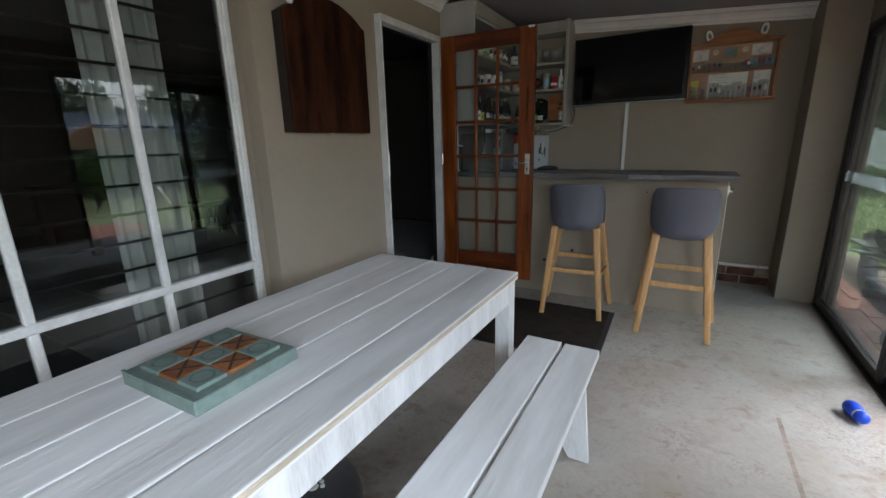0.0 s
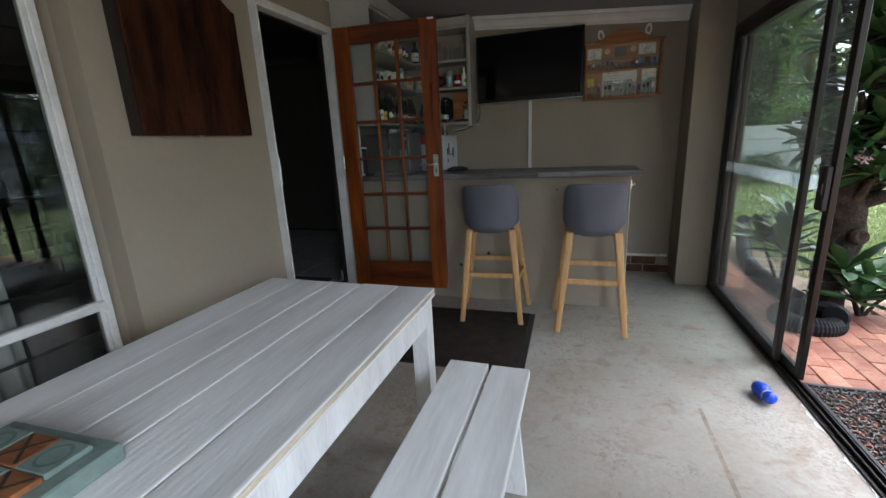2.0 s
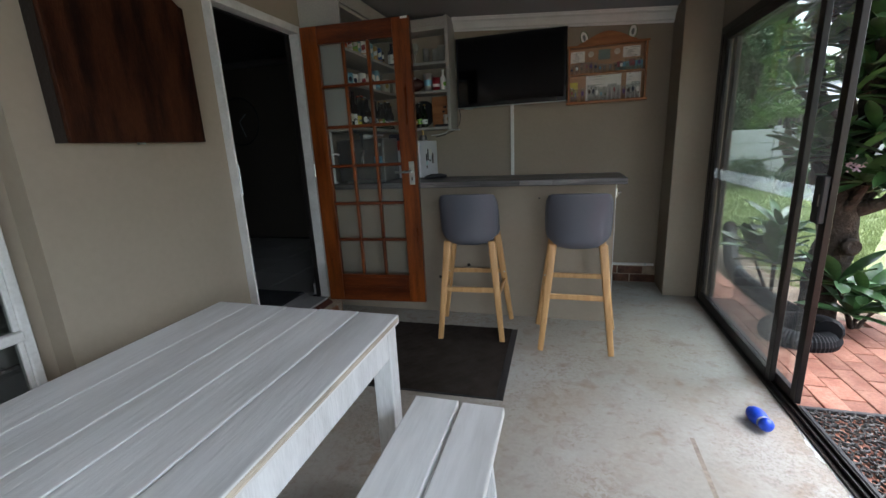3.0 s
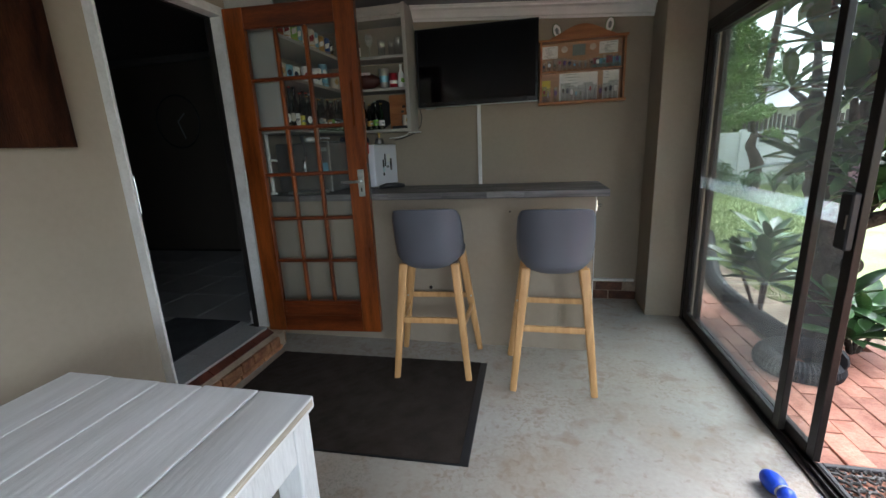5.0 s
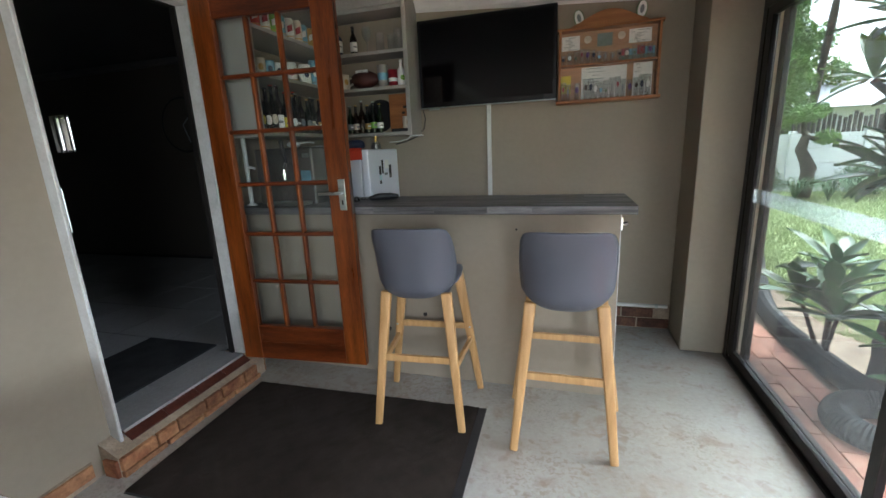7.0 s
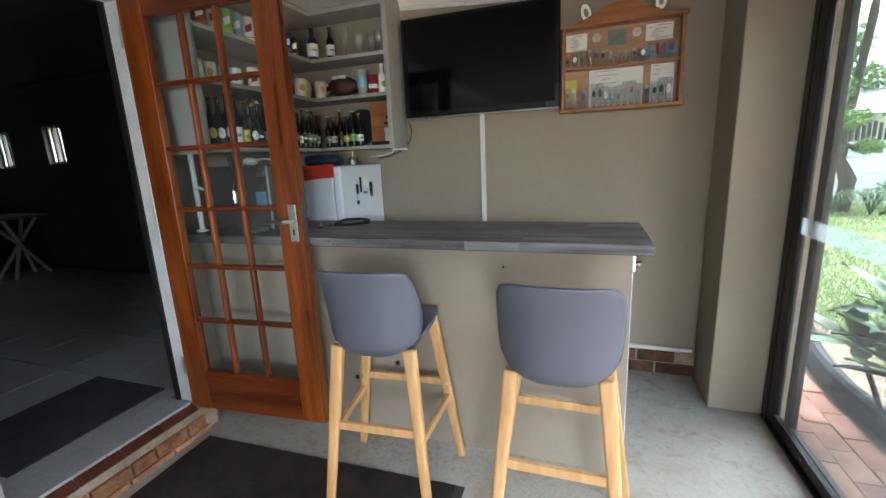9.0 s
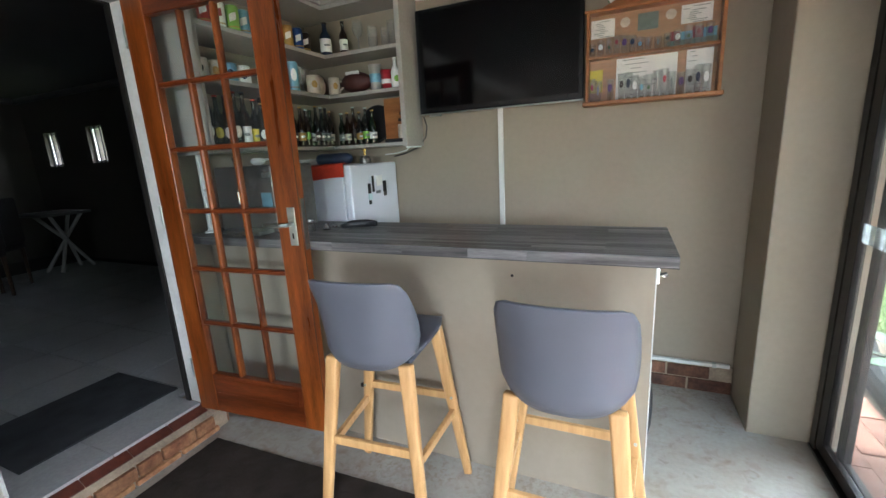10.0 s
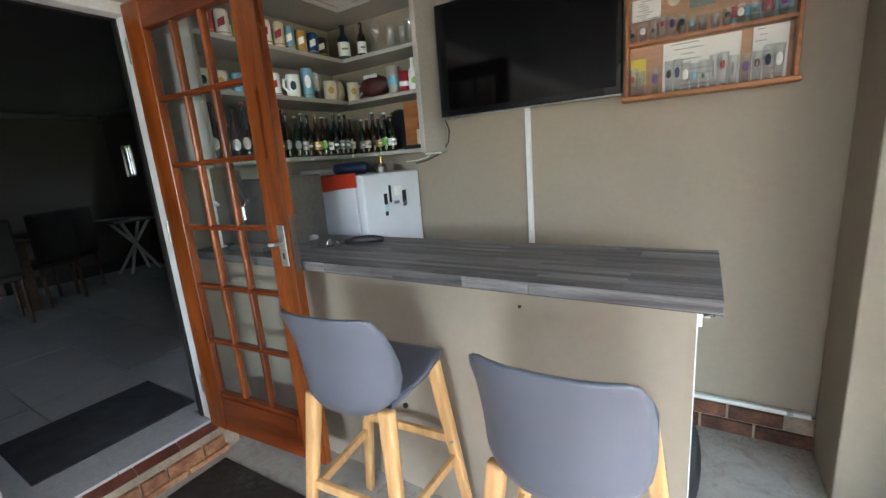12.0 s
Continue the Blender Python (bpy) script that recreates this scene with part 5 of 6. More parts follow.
hr = thing("round_tray", "dark round tray standing at the back of the shelf", "tray", (-1.20, 5.17, z1))
part("tray_disc", placed(lathe([(0.125, 0), (0.128, 0.006), (0.12, 0.012), (0.112, 0.006), (0.002, 0.005)], n=28), pose(-1.20, 5.185, z1 + 0.133, 80)), BAGBLACK, hr)
wb = thing("carved_plank", "orange wooden plaque with carved dark marks", "plaque", (-0.96, 5.19, z1))
part("plank", B((-1.075, 5.085, z1, -0.91, 5.103, z1 + 0.275), bev=0.003), CASEWOOD, wb)
for k in range(4):
    part("carving", B((-0.975 + 0.012 * (k % 2), 5.0835, z1 + 0.05 + 0.04 * k, -0.95 + 0.016 * (k % 2), 5.0848, z1 + 0.068 + 0.04 * k)), BURNT, wb)
bb = thing("black_box", "flat black box lying on the shelf", "box", (-0.97, 5.05, z1))
part("box_body", B((-1.03, 4.99, z1, -0.90, 5.08, z1 + 0.022), bev=0.003), BAGBLACK, bb)
mug(-0.925, 5.035, z1 + 0.0225, 0.085, 0.026, CREAM, "small white mug on a black box", (1, 0))
# middle board
can(-1.50, 4.52, z2, 0.12, 0.032, PAPER, "tall white printed can")
mug(-1.47, 4.62, z2, 0.12, 0.038, PAPER, "white printed beer mug", (0, -1))
can(-1.465, 4.72, z2, 0.165, 0.033, CANAQUA, "tall pale blue beer can")
mg_ = thing("glass_trophy", "clear trophy glass with a printed card", "glass", (-1.47, 4.80, z2))
part("glass_wall", shell([(0.025, 0.001), (0.008, 0.02), (0.008, 0.05), (0.03, 0.08), (0.032, 0.15)], (-1.47, 4.80, z2), 14), JARGLASS, mg_, smooth=True)
part("card", B((-1.505, 4.77, z2 + 0.06, -1.502, 4.84, z2 + 0.16)), PAPER, mg_)
mug(-1.455, 4.885, z2, 0.11, 0.042, CREAM, "cream relief beer stein", (0, 1))
mug(-1.39, 5.01, z2, 0.105, 0.036, CREAM, "cream relief beer stein with a figure handle", (1, 0.3))
skull = thing("novelty_mug", "round cream novelty mug", "mug", (-1.50, 4.95, z2))
part("mug_body", lathe([(0.03, 0), (0.05, 0.03), (0.055, 0.07), (0.045, 0.11), (0.03, 0.125), (0.002, 0.126)], (-1.50, 4.975, z2), 16), CREAM, skull, smooth=True)
fb_ = thing("football", "dark red leather gridiron ball with white laces", "ball", (-1.22, 5.06, z2))
part("ball_body", placed(lathe([(0.004, -0.128), (0.026, -0.108), (0.050, -0.068), (0.064, -0.024), (0.067, 0), (0.064, 0.024), (0.050, 0.068), (0.026, 0.108), (0.004, 0.128)], n=20), pose(-1.245, 5.055, z2 + 0.068, 0, 90, 0)), LEATHER, fb_, smooth=True)
part("lace", tube([(-1.295, 5.014, z2 + 0.121), (-1.245, 5.011, z2 + 0.124), (-1.195, 5.014, z2 + 0.121)], 0.003, 6), PAPER, fb_)
for k in range(8):
    part("lace", B((-1.291 + 0.0125 * k, 5.003, z2 + 0.110, -1.284 + 0.0125 * k, 5.020, z2 + 0.130), bev=0.001), PAPER, fb_)
cu = thing("frosted_cup", "tall frosted plastic cup with a blue print", "cup", (-1.085, 5.03, z2))
part("cup_body", lathe([(0.03, 0), (0.042, 0.15), (0.039, 0.15), (0.028, 0.006)], (-1.085, 5.03, z2), 18), GREYWHITE, cu, smooth=True)
part("print", lathe([(0.0345, 0.045), (0.0385, 0.095)], (-1.085, 5.03, z2), 18), CANAQUA, cu)
cu2 = thing("crimson_cup", "crimson plastic cup with a crest", "cup", (-0.99, 5.05, z2))
part("cup_body", lathe([(0.03, 0), (0.038, 0.11), (0.035, 0.11), (0.028, 0.006)], (-1.005, 5.03, z2), 18), CANRED, cu2, smooth=True)
part("print", lathe([(0.0325, 0.03), (0.035, 0.055)], (-1.005, 5.03, z2), 18), PAPER, cu2)
bottle(-0.935, 5.015, z2, 0.165, 0.026, PAPER, LABELGREEN, PAPER, (0.2, 0.4), name="white_bottle", label="white bottle with a green motif")
for k in range(4):
    mug(-1.52, 4.15 + 0.085 * k, z2, 0.10, 0.035, (PAPER, CREAM, CANAQUA, PAPER)[k], "printed ceramic beer mug", (0, -1))
# top board
for k, (mm, ll, hh) in enumerate(((RED, "red drink can on the shelf", 0.115), (PAPER, "white and red drink can", 0.115), (LABELGREEN, "green drink can on the shelf", 0.115), (CANAQUA, "pale blue drink can", 0.115), (PAPER, "white drink can on the shelf", 0.12), (CREAM, "cream drink can with a red print", 0.125), (CANAQUA, "pale blue picture can", 0.12), (GOLD, "gold drink can on the shelf", 0.115), (CANBLUE, "deep blue drink can", 0.115), (BURNT, "dark drink can with a gold band", 0.105))):
    can(-1.465 + 0.006 * (k % 3), 4.17 + 0.077 * k, z3, hh, 0.031, mm, ll)
bottle(-1.415, 5.0, z3, 0.185, 0.036, NAVY, PAPER, BURNT, (0.08, 0.5), name="stoneware_jug", label="blue and white striped stoneware bottle")
bottle(-1.305, 5.04, z3, 0.185, 0.026, BROWN_BOT, PAPER, BAGBLACK, (0.1, 0.45))
tumbler(-1.20, 5.05, z3, 0.18, 0.036, True)
tumbler(-1.10, 5.06, z3, 0.13, 0.032)
tumbler(-1.02, 5.08, z3, 0.12, 0.03)
tumbler(-0.95, 5.05, z3, 0.14, 0.035)
bx = thing("striped_box", "red and white striped carton on top of the shelf", "box", (-1.53, 4.40, z3))
part("carton", B((-1.66, 4.30, z3, -1.57, 4.48, z3 + 0.16), bev=0.002), RED, bx)
part("stripe", B((-1.569, 4.30, z3 + 0.05, -1.567, 4.48, z3 + 0.10)), PAPER, bx)

# bag behind the bar
bg = thing("backpack", "black nylon bag on the floor behind the bar", "bag", (0.40, 4.55, 0))
part("bag_body", grid(20, 10, lambda u, v: (0.40 + 0.135 * math.cos(2 * math.pi * u) * math.sin(math.pi * v) ** 0.45, 4.52 + 0.10 * math.sin(2 * math.pi * u) * math.sin(math.pi * v) ** 0.45, 0.245 - 0.243 * math.cos(math.pi * v)), closed=True), BAGBLACK, bg, smooth=True)
part("strap", tube([(0.42, 4.43, 0.42), (0.47, 4.40, 0.34), (0.49, 4.41, 0.20), (0.46, 4.44, 0.12)], 0.012, 8, flat=(1.6, 0.4)), BAGBLACK, bg)

# ---- inside the house ----
hm = thing("house_mat", "charcoal fibre mat on the tiles inside the door", "mat", (-2.22, 3.64, FLOOR_IN))
part("mat_surface", B((-2.52, 3.28, FLOOR_IN + 0.001, -1.955, 3.995, FLOOR_IN + 0.011), bev=0.003), HOUSEMAT, hm)
# a white stand: its grey materials stand in for the room's dimness
tr = thing("folding_trestle", "white folding stand with crossed legs by the wall", "stand", (-6.45, 5.65, FLOOR_IN))
for a, b in (((-6.56, 5.40), (-6.40, 5.86)), ((-6.30, 5.45), (-6.60, 5.80))):
    for s in (0,):
        part("leg", tube([(a[0] - s, a[1], FLOOR_IN), ((a[0] + b[0]) / 2 - s, (a[1] + b[1]) / 2, 0.55), (b[0] - s, b[1], 0.92)], 0.022, 8), GREYWHITE, tr)
        part("leg", tube([(b[0] - s, b[1], FLOOR_IN), ((a[0] + b[0]) / 2 - s, (a[1] + b[1]) / 2 + 0.03, 0.55), (a[0] - s, a[1], 0.92)], 0.022, 8), GREYWHITE, tr)
part("top_rail", B((-6.95, 5.35, 0.90, -6.25, 5.90, 0.935), bev=0.005), DULLSTEEL, tr)
dt = thing("dining_table", "dark wooden dining table in the dim room", "table", (-6.2, 3.6, FLOOR_IN))
part("tabletop", B((-7.0, 2.6, 0.89, -5.5, 4.35, 0.93), bev=0.006), DARKWOOD, dt)
for x in (-6.95, -5.63):
    for y in (2.65, 4.20):
        part("leg", B((x, y, FLOOR_IN, x + 0.09, y + 0.09, 0.89), bev=0.004), DARKWOOD, dt)


def dining_chair():
    c = thing("dining_chair", "dark upholstered dining chair", "chair", group="dining chairs")
    part("seat", B((-0.22, -0.22, 0.43, 0.22, 0.22, 0.50), bev=0.02), DARKSEAT, c)
    part("backrest", B((-0.22, 0.18, 0.50, 0.22, 0.24, 1.02), bev=0.02), DARKSEAT, c)
    for x in (-0.19, 0.19):
        for y in (-0.19, 0.19):
            part("leg", tube([(x, y, 0), (x, y, 0.44)], [0.016, 0.022], 8), DARKWOOD, c)
    return c


ch = dining_chair()
ch.matrix_world = pose(-6.15, 4.78, FLOOR_IN, 0, 0, -60)
copy_thing(ch, pose(-5.75, 4.46, FLOOR_IN, 0, 0, -70))
copy_thing(ch, pose(-5.25, 3.9, FLOOR_IN, 0, 0, -92))
vs = thing("flower_vase", "white vase with leaves on the dining table", "vase", (-6.3, 4.0, 0.93))
part("vase_body", lathe([(0.04, 0), (0.06, 0.08), (0.035, 0.16), (0.045, 0.2)], (-6.3, 4.0, 0.93), 14), WHITE, vs, smooth=True)
lv = bmesh.new()
for k in range(14):
    a = k * 2.4
    tube([(-6.3, 4.0, 1.12), (-6.3 + 0.06 * math.cos(a), 4.0 + 0.06 * math.sin(a), 1.22), (-6.3 + 0.11 * math.cos(a), 4.0 + 0.11 * math.sin(a), 1.27)], [0.004, 0.02, 0.002], 6, bm=lv, flat=(1, 0.2))
part("leaves", lv, FOL2, vs)

ck = thing("wall_clock", "large dark ring clock on the dim wall", "clock", (-4.25, 6.18, 1.5))
part("clock_ring", placed(grid(40, 4, lambda u, v: ((0.315 + 0.012 * math.cos(2 * math.pi * v)) * math.cos(2 * math.pi * u), (0.315 + 0.012 * math.cos(2 * math.pi * v)) * math.sin(2 * math.pi * u), 0.012 + 0.012 * math.sin(2 * math.pi * v)), closed=True), pose(-4.25, 6.1985, 1.79, 90)), BAGBLACK, ck)
for k in range(2):
    part("clock_hand", placed(B((-0.008, -0.013, 0, 0.008, -0.010, 0.15 + 0.07 * k)), pose(-4.25, 6.1985, 1.79, 0, 50 + 110 * k, 0)), INK, ck)

# tiles of the house floor
hf = bpy.data.objects["house_floor"]
t_me = mesh_of(B((-0.2462, -0.2462, 0, 0.2462, 0.2462, 0.02), bev=0.0015), "tile", TILE)
for i in range(10):
    for j in range(9):
        piece("tile", t_me, hf, pose(-2.185 - i * 0.5 + 0.25 - 0.19, 1.76 + j * 0.5, FLOOR_IN - 0.02))
part("tile", B((XIN - 0.005, DY0 + 0.031, 0.12, -1.7005, 3.507, FLOOR_IN - 0.001)), TILE, frame_1, "pale grey threshold tile")
part("tile", B((XIN - 0.005, 3.512, 0.12, -1.7005, DY1 - 0.046, FLOOR_IN - 0.001)), TILE, frame_1, "pale grey threshold tile")

# ---- the garden ----
GZ = -0.06
gbm = bmesh.new()
ring = [gbm.verts.new((x, y, GZ)) for x, y in ((-600, -600), (600, -600), (600, 600), (-600, 600))]
gbm.faces.new(ring)
structure("ground", gbm, LAWN, "short green lawn reaching into the distance", "lawn")
rg = random.Random(21)
verts, faces = [], []
for k in range(52000):
    d = rg.random() ** 1.7
    x, y = 1.9 + 7 * d * rg.random() + 0.2, 4.6 + 11 * d
    if x < 2.5 and y < 6.6 and (x - 1.3) / 1.2 + (y - 4.6) / 2.2 < 1.05:
        continue
    h, a, w = rg.uniform(0.015, 0.04) * (1 + d), rg.uniform(0, 6.28), rg.uniform(0.004, 0.008) * (1 + 1.5 * d)
    lx, ly = rg.uniform(-0.02, 0.02), rg.uniform(-0.02, 0.02)
    i = len(verts)
    verts += [(x - w * math.cos(a), y - w * math.sin(a), GZ), (x + w * math.cos(a), y + w * math.sin(a), GZ), (x + lx, y + ly, GZ + h)]
    faces.append((i, i + 1, i + 2))
me = bpy.data.meshes.new("grass")
me.from_pydata(verts, [], faces)
me.materials.append(BLADE)
tagged(new("grass", me), "short mown grass blades on the lawn", "grass", kind="stuff")

bed = structure("flower_bed", grid(24, 30, lambda u, v: (1.37 + 1.15 * u * (1 - 0.45 * v), 4.45 + 2.6 * v, GZ + 0.012 + 0.03 * abs(noise.noise((u * 4, v * 7, 3))))), SOIL, "bare dry soil bed round the tree", "soil")

# clay paving beside the door
pv = structure("pavement", B((1.306, -3.0, -0.10, 5.5, 4.55, -0.062), (1.306, 4.55, -0.10, 1.72, 6.2, -0.062)), SOIL, "red clay paving in running bond", "paving")
pav_me = mesh_of(B((-0.0545, -0.108, 0, 0.0545, 0.108, 0.045), bev=0.003), "paver", PAVER)
far = bmesh.new()
rp = random.Random(5)
count = 0
for i in range(38):
    for j in range(-1, 42):
        x = 1.3655 + 0.1125 * i
        y = -2.6 + 0.22 * j + (0.11 if i % 2 else 0)
        if not (y < 4.52 or (x < 1.70 and y < 6.1)):
            continue
        m = pose(x + rp.uniform(-0.002, 0.002), y, -0.0615 + rp.uniform(-0.003, 0.003), rp.uniform(-0.6, 0.6), rp.uniform(-0.6, 0.6), rp.uniform(-0.8, 0.8))
        if x < 2.75 and y > 2.2 and count < 300:
            piece("paver", pav_me, pv, m)
            count += 1
        else:
            me = pav_me
            n0 = len(far.verts)
            far.from_mesh(me)
            far.verts.ensure_lookup_table()
            bmesh.ops.transform(far, matrix=m, verts=far.verts[n0:]) if len(far.verts) < 9000 else None
            if len(far.verts) >= 9000:
                for v in far.verts[n0:]:
                    v.co = m @ v.co
tagged(part("pavers", far, PAVER, pv), kind="stuff")

# moulded rubber door mat outside
dm = thing("rubber_doormat", "black moulded rubber scroll doormat on the paving", "doormat", (1.57, 2.85, -0.012))
dm_x0, dm_x1, dm_y0, dm_y1, dm_z = 1.296, 1.851, 2.385, 3.318, -0.0118
part("mat_border", B((dm_x0, dm_y0, dm_z, dm_x0 + 0.02, dm_y1, dm_z + 0.016), (dm_x1 - 0.02, dm_y0, dm_z, dm_x1, dm_y1, dm_z + 0.016), (dm_x0 + 0.02, dm_y0, dm_z, dm_x1 - 0.02, dm_y0 + 0.02, dm_z + 0.016), (dm_x0 + 0.02, dm_y1 - 0.02, dm_z, dm_x1 - 0.02, dm_y1, dm_z + 0.016), bev=0.003), RUBBER, dm)
scr = bmesh.new()
rm = random.Random(13)
for i in range(13):
    for j in range(22):
        cx, cy = dm_x0 + 0.036 + i * 0.0402, dm_y0 + 0.036 + j * 0.0410
        a0, sgn = rm.uniform(0, 6.28), rm.choice((-1, 1))
        tube([(cx + (0.003 + 0.0032 * k) * math.cos(a0 + sgn * 0.8 * k), cy + (0.003 + 0.0032 * k) * math.sin(a0 + sgn * 0.8 * k), dm_z + 0.008) for k in range(9)], [0.0036 + 0.0002 * k for k in range(9)], 5, bm=scr, flat=(1, 1.5))
tagged(part("scroll_relief", scr, MATGREY, dm, "raised curling scrolls"), kind="stuff")
def flake(u, v):
    """Ragged inner edge of old paint beside the track."""
    w = 0.006 + 0.030 * max(0.0, noise.noise((v * 11.0, 1.7, 0.0)) + 0.25) + 0.006 * noise.noise((v * 60.0, 4.0, 0.0))
    return (XR - 0.008 - max(0.001, w) * u, 2.42 + 0.72 * v, 0.0018)


structure("threshold_paint", grid(2, 120, flake), WHITE, "flaking white paint along the sliding track", "paint")

# corrugated drain pipe coiled round the tree
cp = thing("drain_pipe", "black corrugated drain pipe coiled round the tree", "pipe", (1.7, 4.2, GZ))
guide = [(2.05, 6.75, 0.30), (1.93, 6.3, 0.15), (1.80, 5.8, 0.08), (1.73, 5.3, 0.078), (1.735, 4.95, 0.078), (1.755, 4.65, 0.078), (1.79, 4.40, 0.078)]
path = []
for i in range(len(guide) - 1):
    p0, p1, p2, p3 = (Vector(guide[max(0, min(len(guide) - 1, i + d))]) for d in (-1, 0, 1, 2))
    for k in range(44):
        u = k / 44
        path.append(0.5 * (2 * p1 + (p2 - p0) * u + (2 * p0 - 5 * p1 + 4 * p2 - p3) * u * u + (3 * p1 - p0 - 3 * p2 + p3) * u ** 3) + Vector((0, 0, GZ)))
for k in range(130):
    a = math.radians(12 - 3.2 * k)
    r = 0.15
    path.append(Vector((1.66 + r * math.cos(a), 4.18 + r * math.sin(a), GZ + 0.078 + 0.07 * max(0, (k - 70) / 60))))
part("pipe_run", tube(path, [0.065 if k % 2 else 0.071 for k in range(len(path))], 12), PIPE, cp)


# ---- plants ----
def leaf_mesh(length, width, material, name="leaf"):
    def at(u, v):
        s = 2 * u - 1
        w = width * math.sin(math.pi * min(1, 0.04 + 0.96 * v)) ** 0.75 * (0.75 + 0.45 * v) * (1 if v < 0.98 else 0.2)
        return (w * s * 0.5, length * v, -0.25 * length * v * v + 0.16 * width * abs(s))
    return mesh_of(grid(2, 6, at), name, material, True)


LEAVES = [leaf_mesh(0.30, 0.085, LEAF), leaf_mesh(0.24, 0.075, LEAF), leaf_mesh(0.36, 0.10, LEAF), leaf_mesh(0.25, 0.08, LEAFLIGHT)]


def rosette(parent, at, count, kind, rng, tilt=0.0, spread=1.0):
    for k in range(count):
        az = k * 137.5 + rng.uniform(-12, 12)
        lift = 62 - 78 * (k / count) * spread + rng.uniform(-9, 9)
        piece("leaf", LEAVES[kind if rng.random() < 0.8 else 1], parent, pose(*at) @ pose(0, 0, 0, tilt, 0, az) @ pose(0, 0, 0, lift, 0, 0) @ pose(0, 0.02, 0, 0, rng.uniform(-20, 20), 0) @ Matrix.Scale(rng.uniform(0.75, 1.1), 4))


def limb(parent, pts, radii, name="limb"):
    fine_pts, fine_r = [], []
    for i in range(len(pts) - 1):
        for k in range(5):
            u = k / 5
            p = Vector(pts[i]).lerp(Vector(pts[i + 1]), u)
            j = 0.12 * radii[i]
            fine_pts.append(p + j * Vector((noise.noise(p * 7), noise.noise(p * 7 + Vector((5, 0, 0))), 0)))
            fine_r.append((radii[i] + (radii[i + 1] - radii[i]) * u) * (1 + 0.14 * noise.noise(p * 11)))
    fine_pts.append(Vector(pts[-1]))
    fine_r.append(radii[-1])
    return part(name, tube(fine_pts, fine_r, 12), BARK, parent, smooth=True)


rt = random.Random(33)
ft = thing("frangipani_tree", "gnarled frangipani tree with large glossy leaves", "tree", (1.92, 4.55, GZ))
tk = limb(ft, [(1.93, 4.58, GZ - 0.02), (1.92, 4.56, 0.25), (1.96, 4.52, 0.58), (1.92, 4.55, 0.85), (1.90, 4.58, 1.05)], [0.115, 0.105, 0.12, 0.12, 0.13], "trunk")
part("knot", placed(lathe([(0.055, 0), (0.06, 0.02), (0.045, 0.045), (0.028, 0.035), (0.002, 0.02)], n=14), pose(1.965, 4.40, 0.56, 80, 0, 8)), BARK, tk, smooth=True)
TIPS = []
for pts, radii in (
        ([(1.92, 4.58, 1.0), (1.85, 4.62, 1.24), (1.80, 4.64, 1.42), (1.78, 4.63, 1.56), (1.72, 4.58, 1.84)], [0.11, 0.10, 0.085, 0.03, 0.016]),
        ([(1.90, 4.56, 1.0), (2.02, 4.50, 1.30), (2.14, 4.46, 1.62), (2.10, 4.50, 1.92), (2.05, 4.52, 2.1)], [0.10, 0.095, 0.08, 0.05, 0.03]),
        ([(2.06, 4.50, 1.38), (2.3, 4.6, 1.55), (2.55, 4.65, 1.85)], [0.07, 0.055, 0.03]),
        ([(1.80, 4.63, 1.43), (1.72, 4.66, 1.54), (1.66, 4.68, 1.60)], [0.03, 0.02, 0.016]),
        ([(1.95, 4.53, 0.75), (2.12, 4.42, 0.85), (2.2, 4.40, 0.98)], [0.05, 0.04, 0.025]),
        ([(1.93, 4.52, 0.72), (1.95, 4.42, 0.86), (1.97, 4.38, 0.97)], [0.05, 0.035, 0.025]),
        ([(1.92, 4.55, 0.9), (1.80, 4.52, 1.05), (1.74, 4.52, 1.14)], [0.045, 0.035, 0.022]),
        ([(2.12, 4.47, 1.6), (1.98, 4.42, 1.72), (1.92, 4.40, 1.82)], [0.05, 0.035, 0.022])):
    limb(ft, pts, radii)
    TIPS.append(pts[-1])
for at, n, kind in ((TIPS[0], 16, 0), (TIPS[1], 18, 2), (TIPS[2], 16, 2), (TIPS[3], 12, 3), (TIPS[4], 17, 0), (TIPS[5], 20, 0), (TIPS[6], 16, 0), (TIPS[7], 17, 2)):
    rosette(ft, at, n, kind, rt)
for at, n, kind in (((1.74, 4.58, 2.06), 16, 0), ((1.90, 4.46, 2.02), 14, 0), ((2.35, 4.5, 1.25), 15, 0), ((2.32, 4.55, 2.15), 15, 2), ((1.98, 4.70, 2.25), 14, 3), ((2.5, 4.55, 0.95), 14, 0)):
    limb(ft, [(2.05, 4.52, 1.45 if at[2] > 1.4 else 0.85), ((at[0] + 2.05) / 2, 4.55, (at[2] + 1.35) / 2), at], [0.04, 0.032, 0.02])
    rosette(ft, at, n, kind, rt)
for at, n, kind in (((1.78, 4.44, 1.22), 18, 0), ((1.84, 4.40, 1.50), 16, 2), ((1.86, 4.42, 1.98), 18, 2), ((1.70, 4.62, 2.10), 16, 0), ((1.88, 4.36, 1.62), 16, 2), ((1.98, 4.36, 1.28), 18, 0), ((2.20, 4.36, 1.42), 16, 2), ((2.22, 4.34, 1.85), 16, 2), ((2.10, 4.36, 1.10), 16, 0), ((1.90, 4.40, 1.12), 16, 0)):
    limb(ft, [(1.98, 4.55, at[2] - 0.25), ((at[0] + 1.98) / 2, (at[1] + 4.55) / 2, at[2] - 0.16), at], [0.035, 0.026, 0.018])
    rosette(ft, at, n, kind, rt, spread=1.15)
fl = bmesh.new()
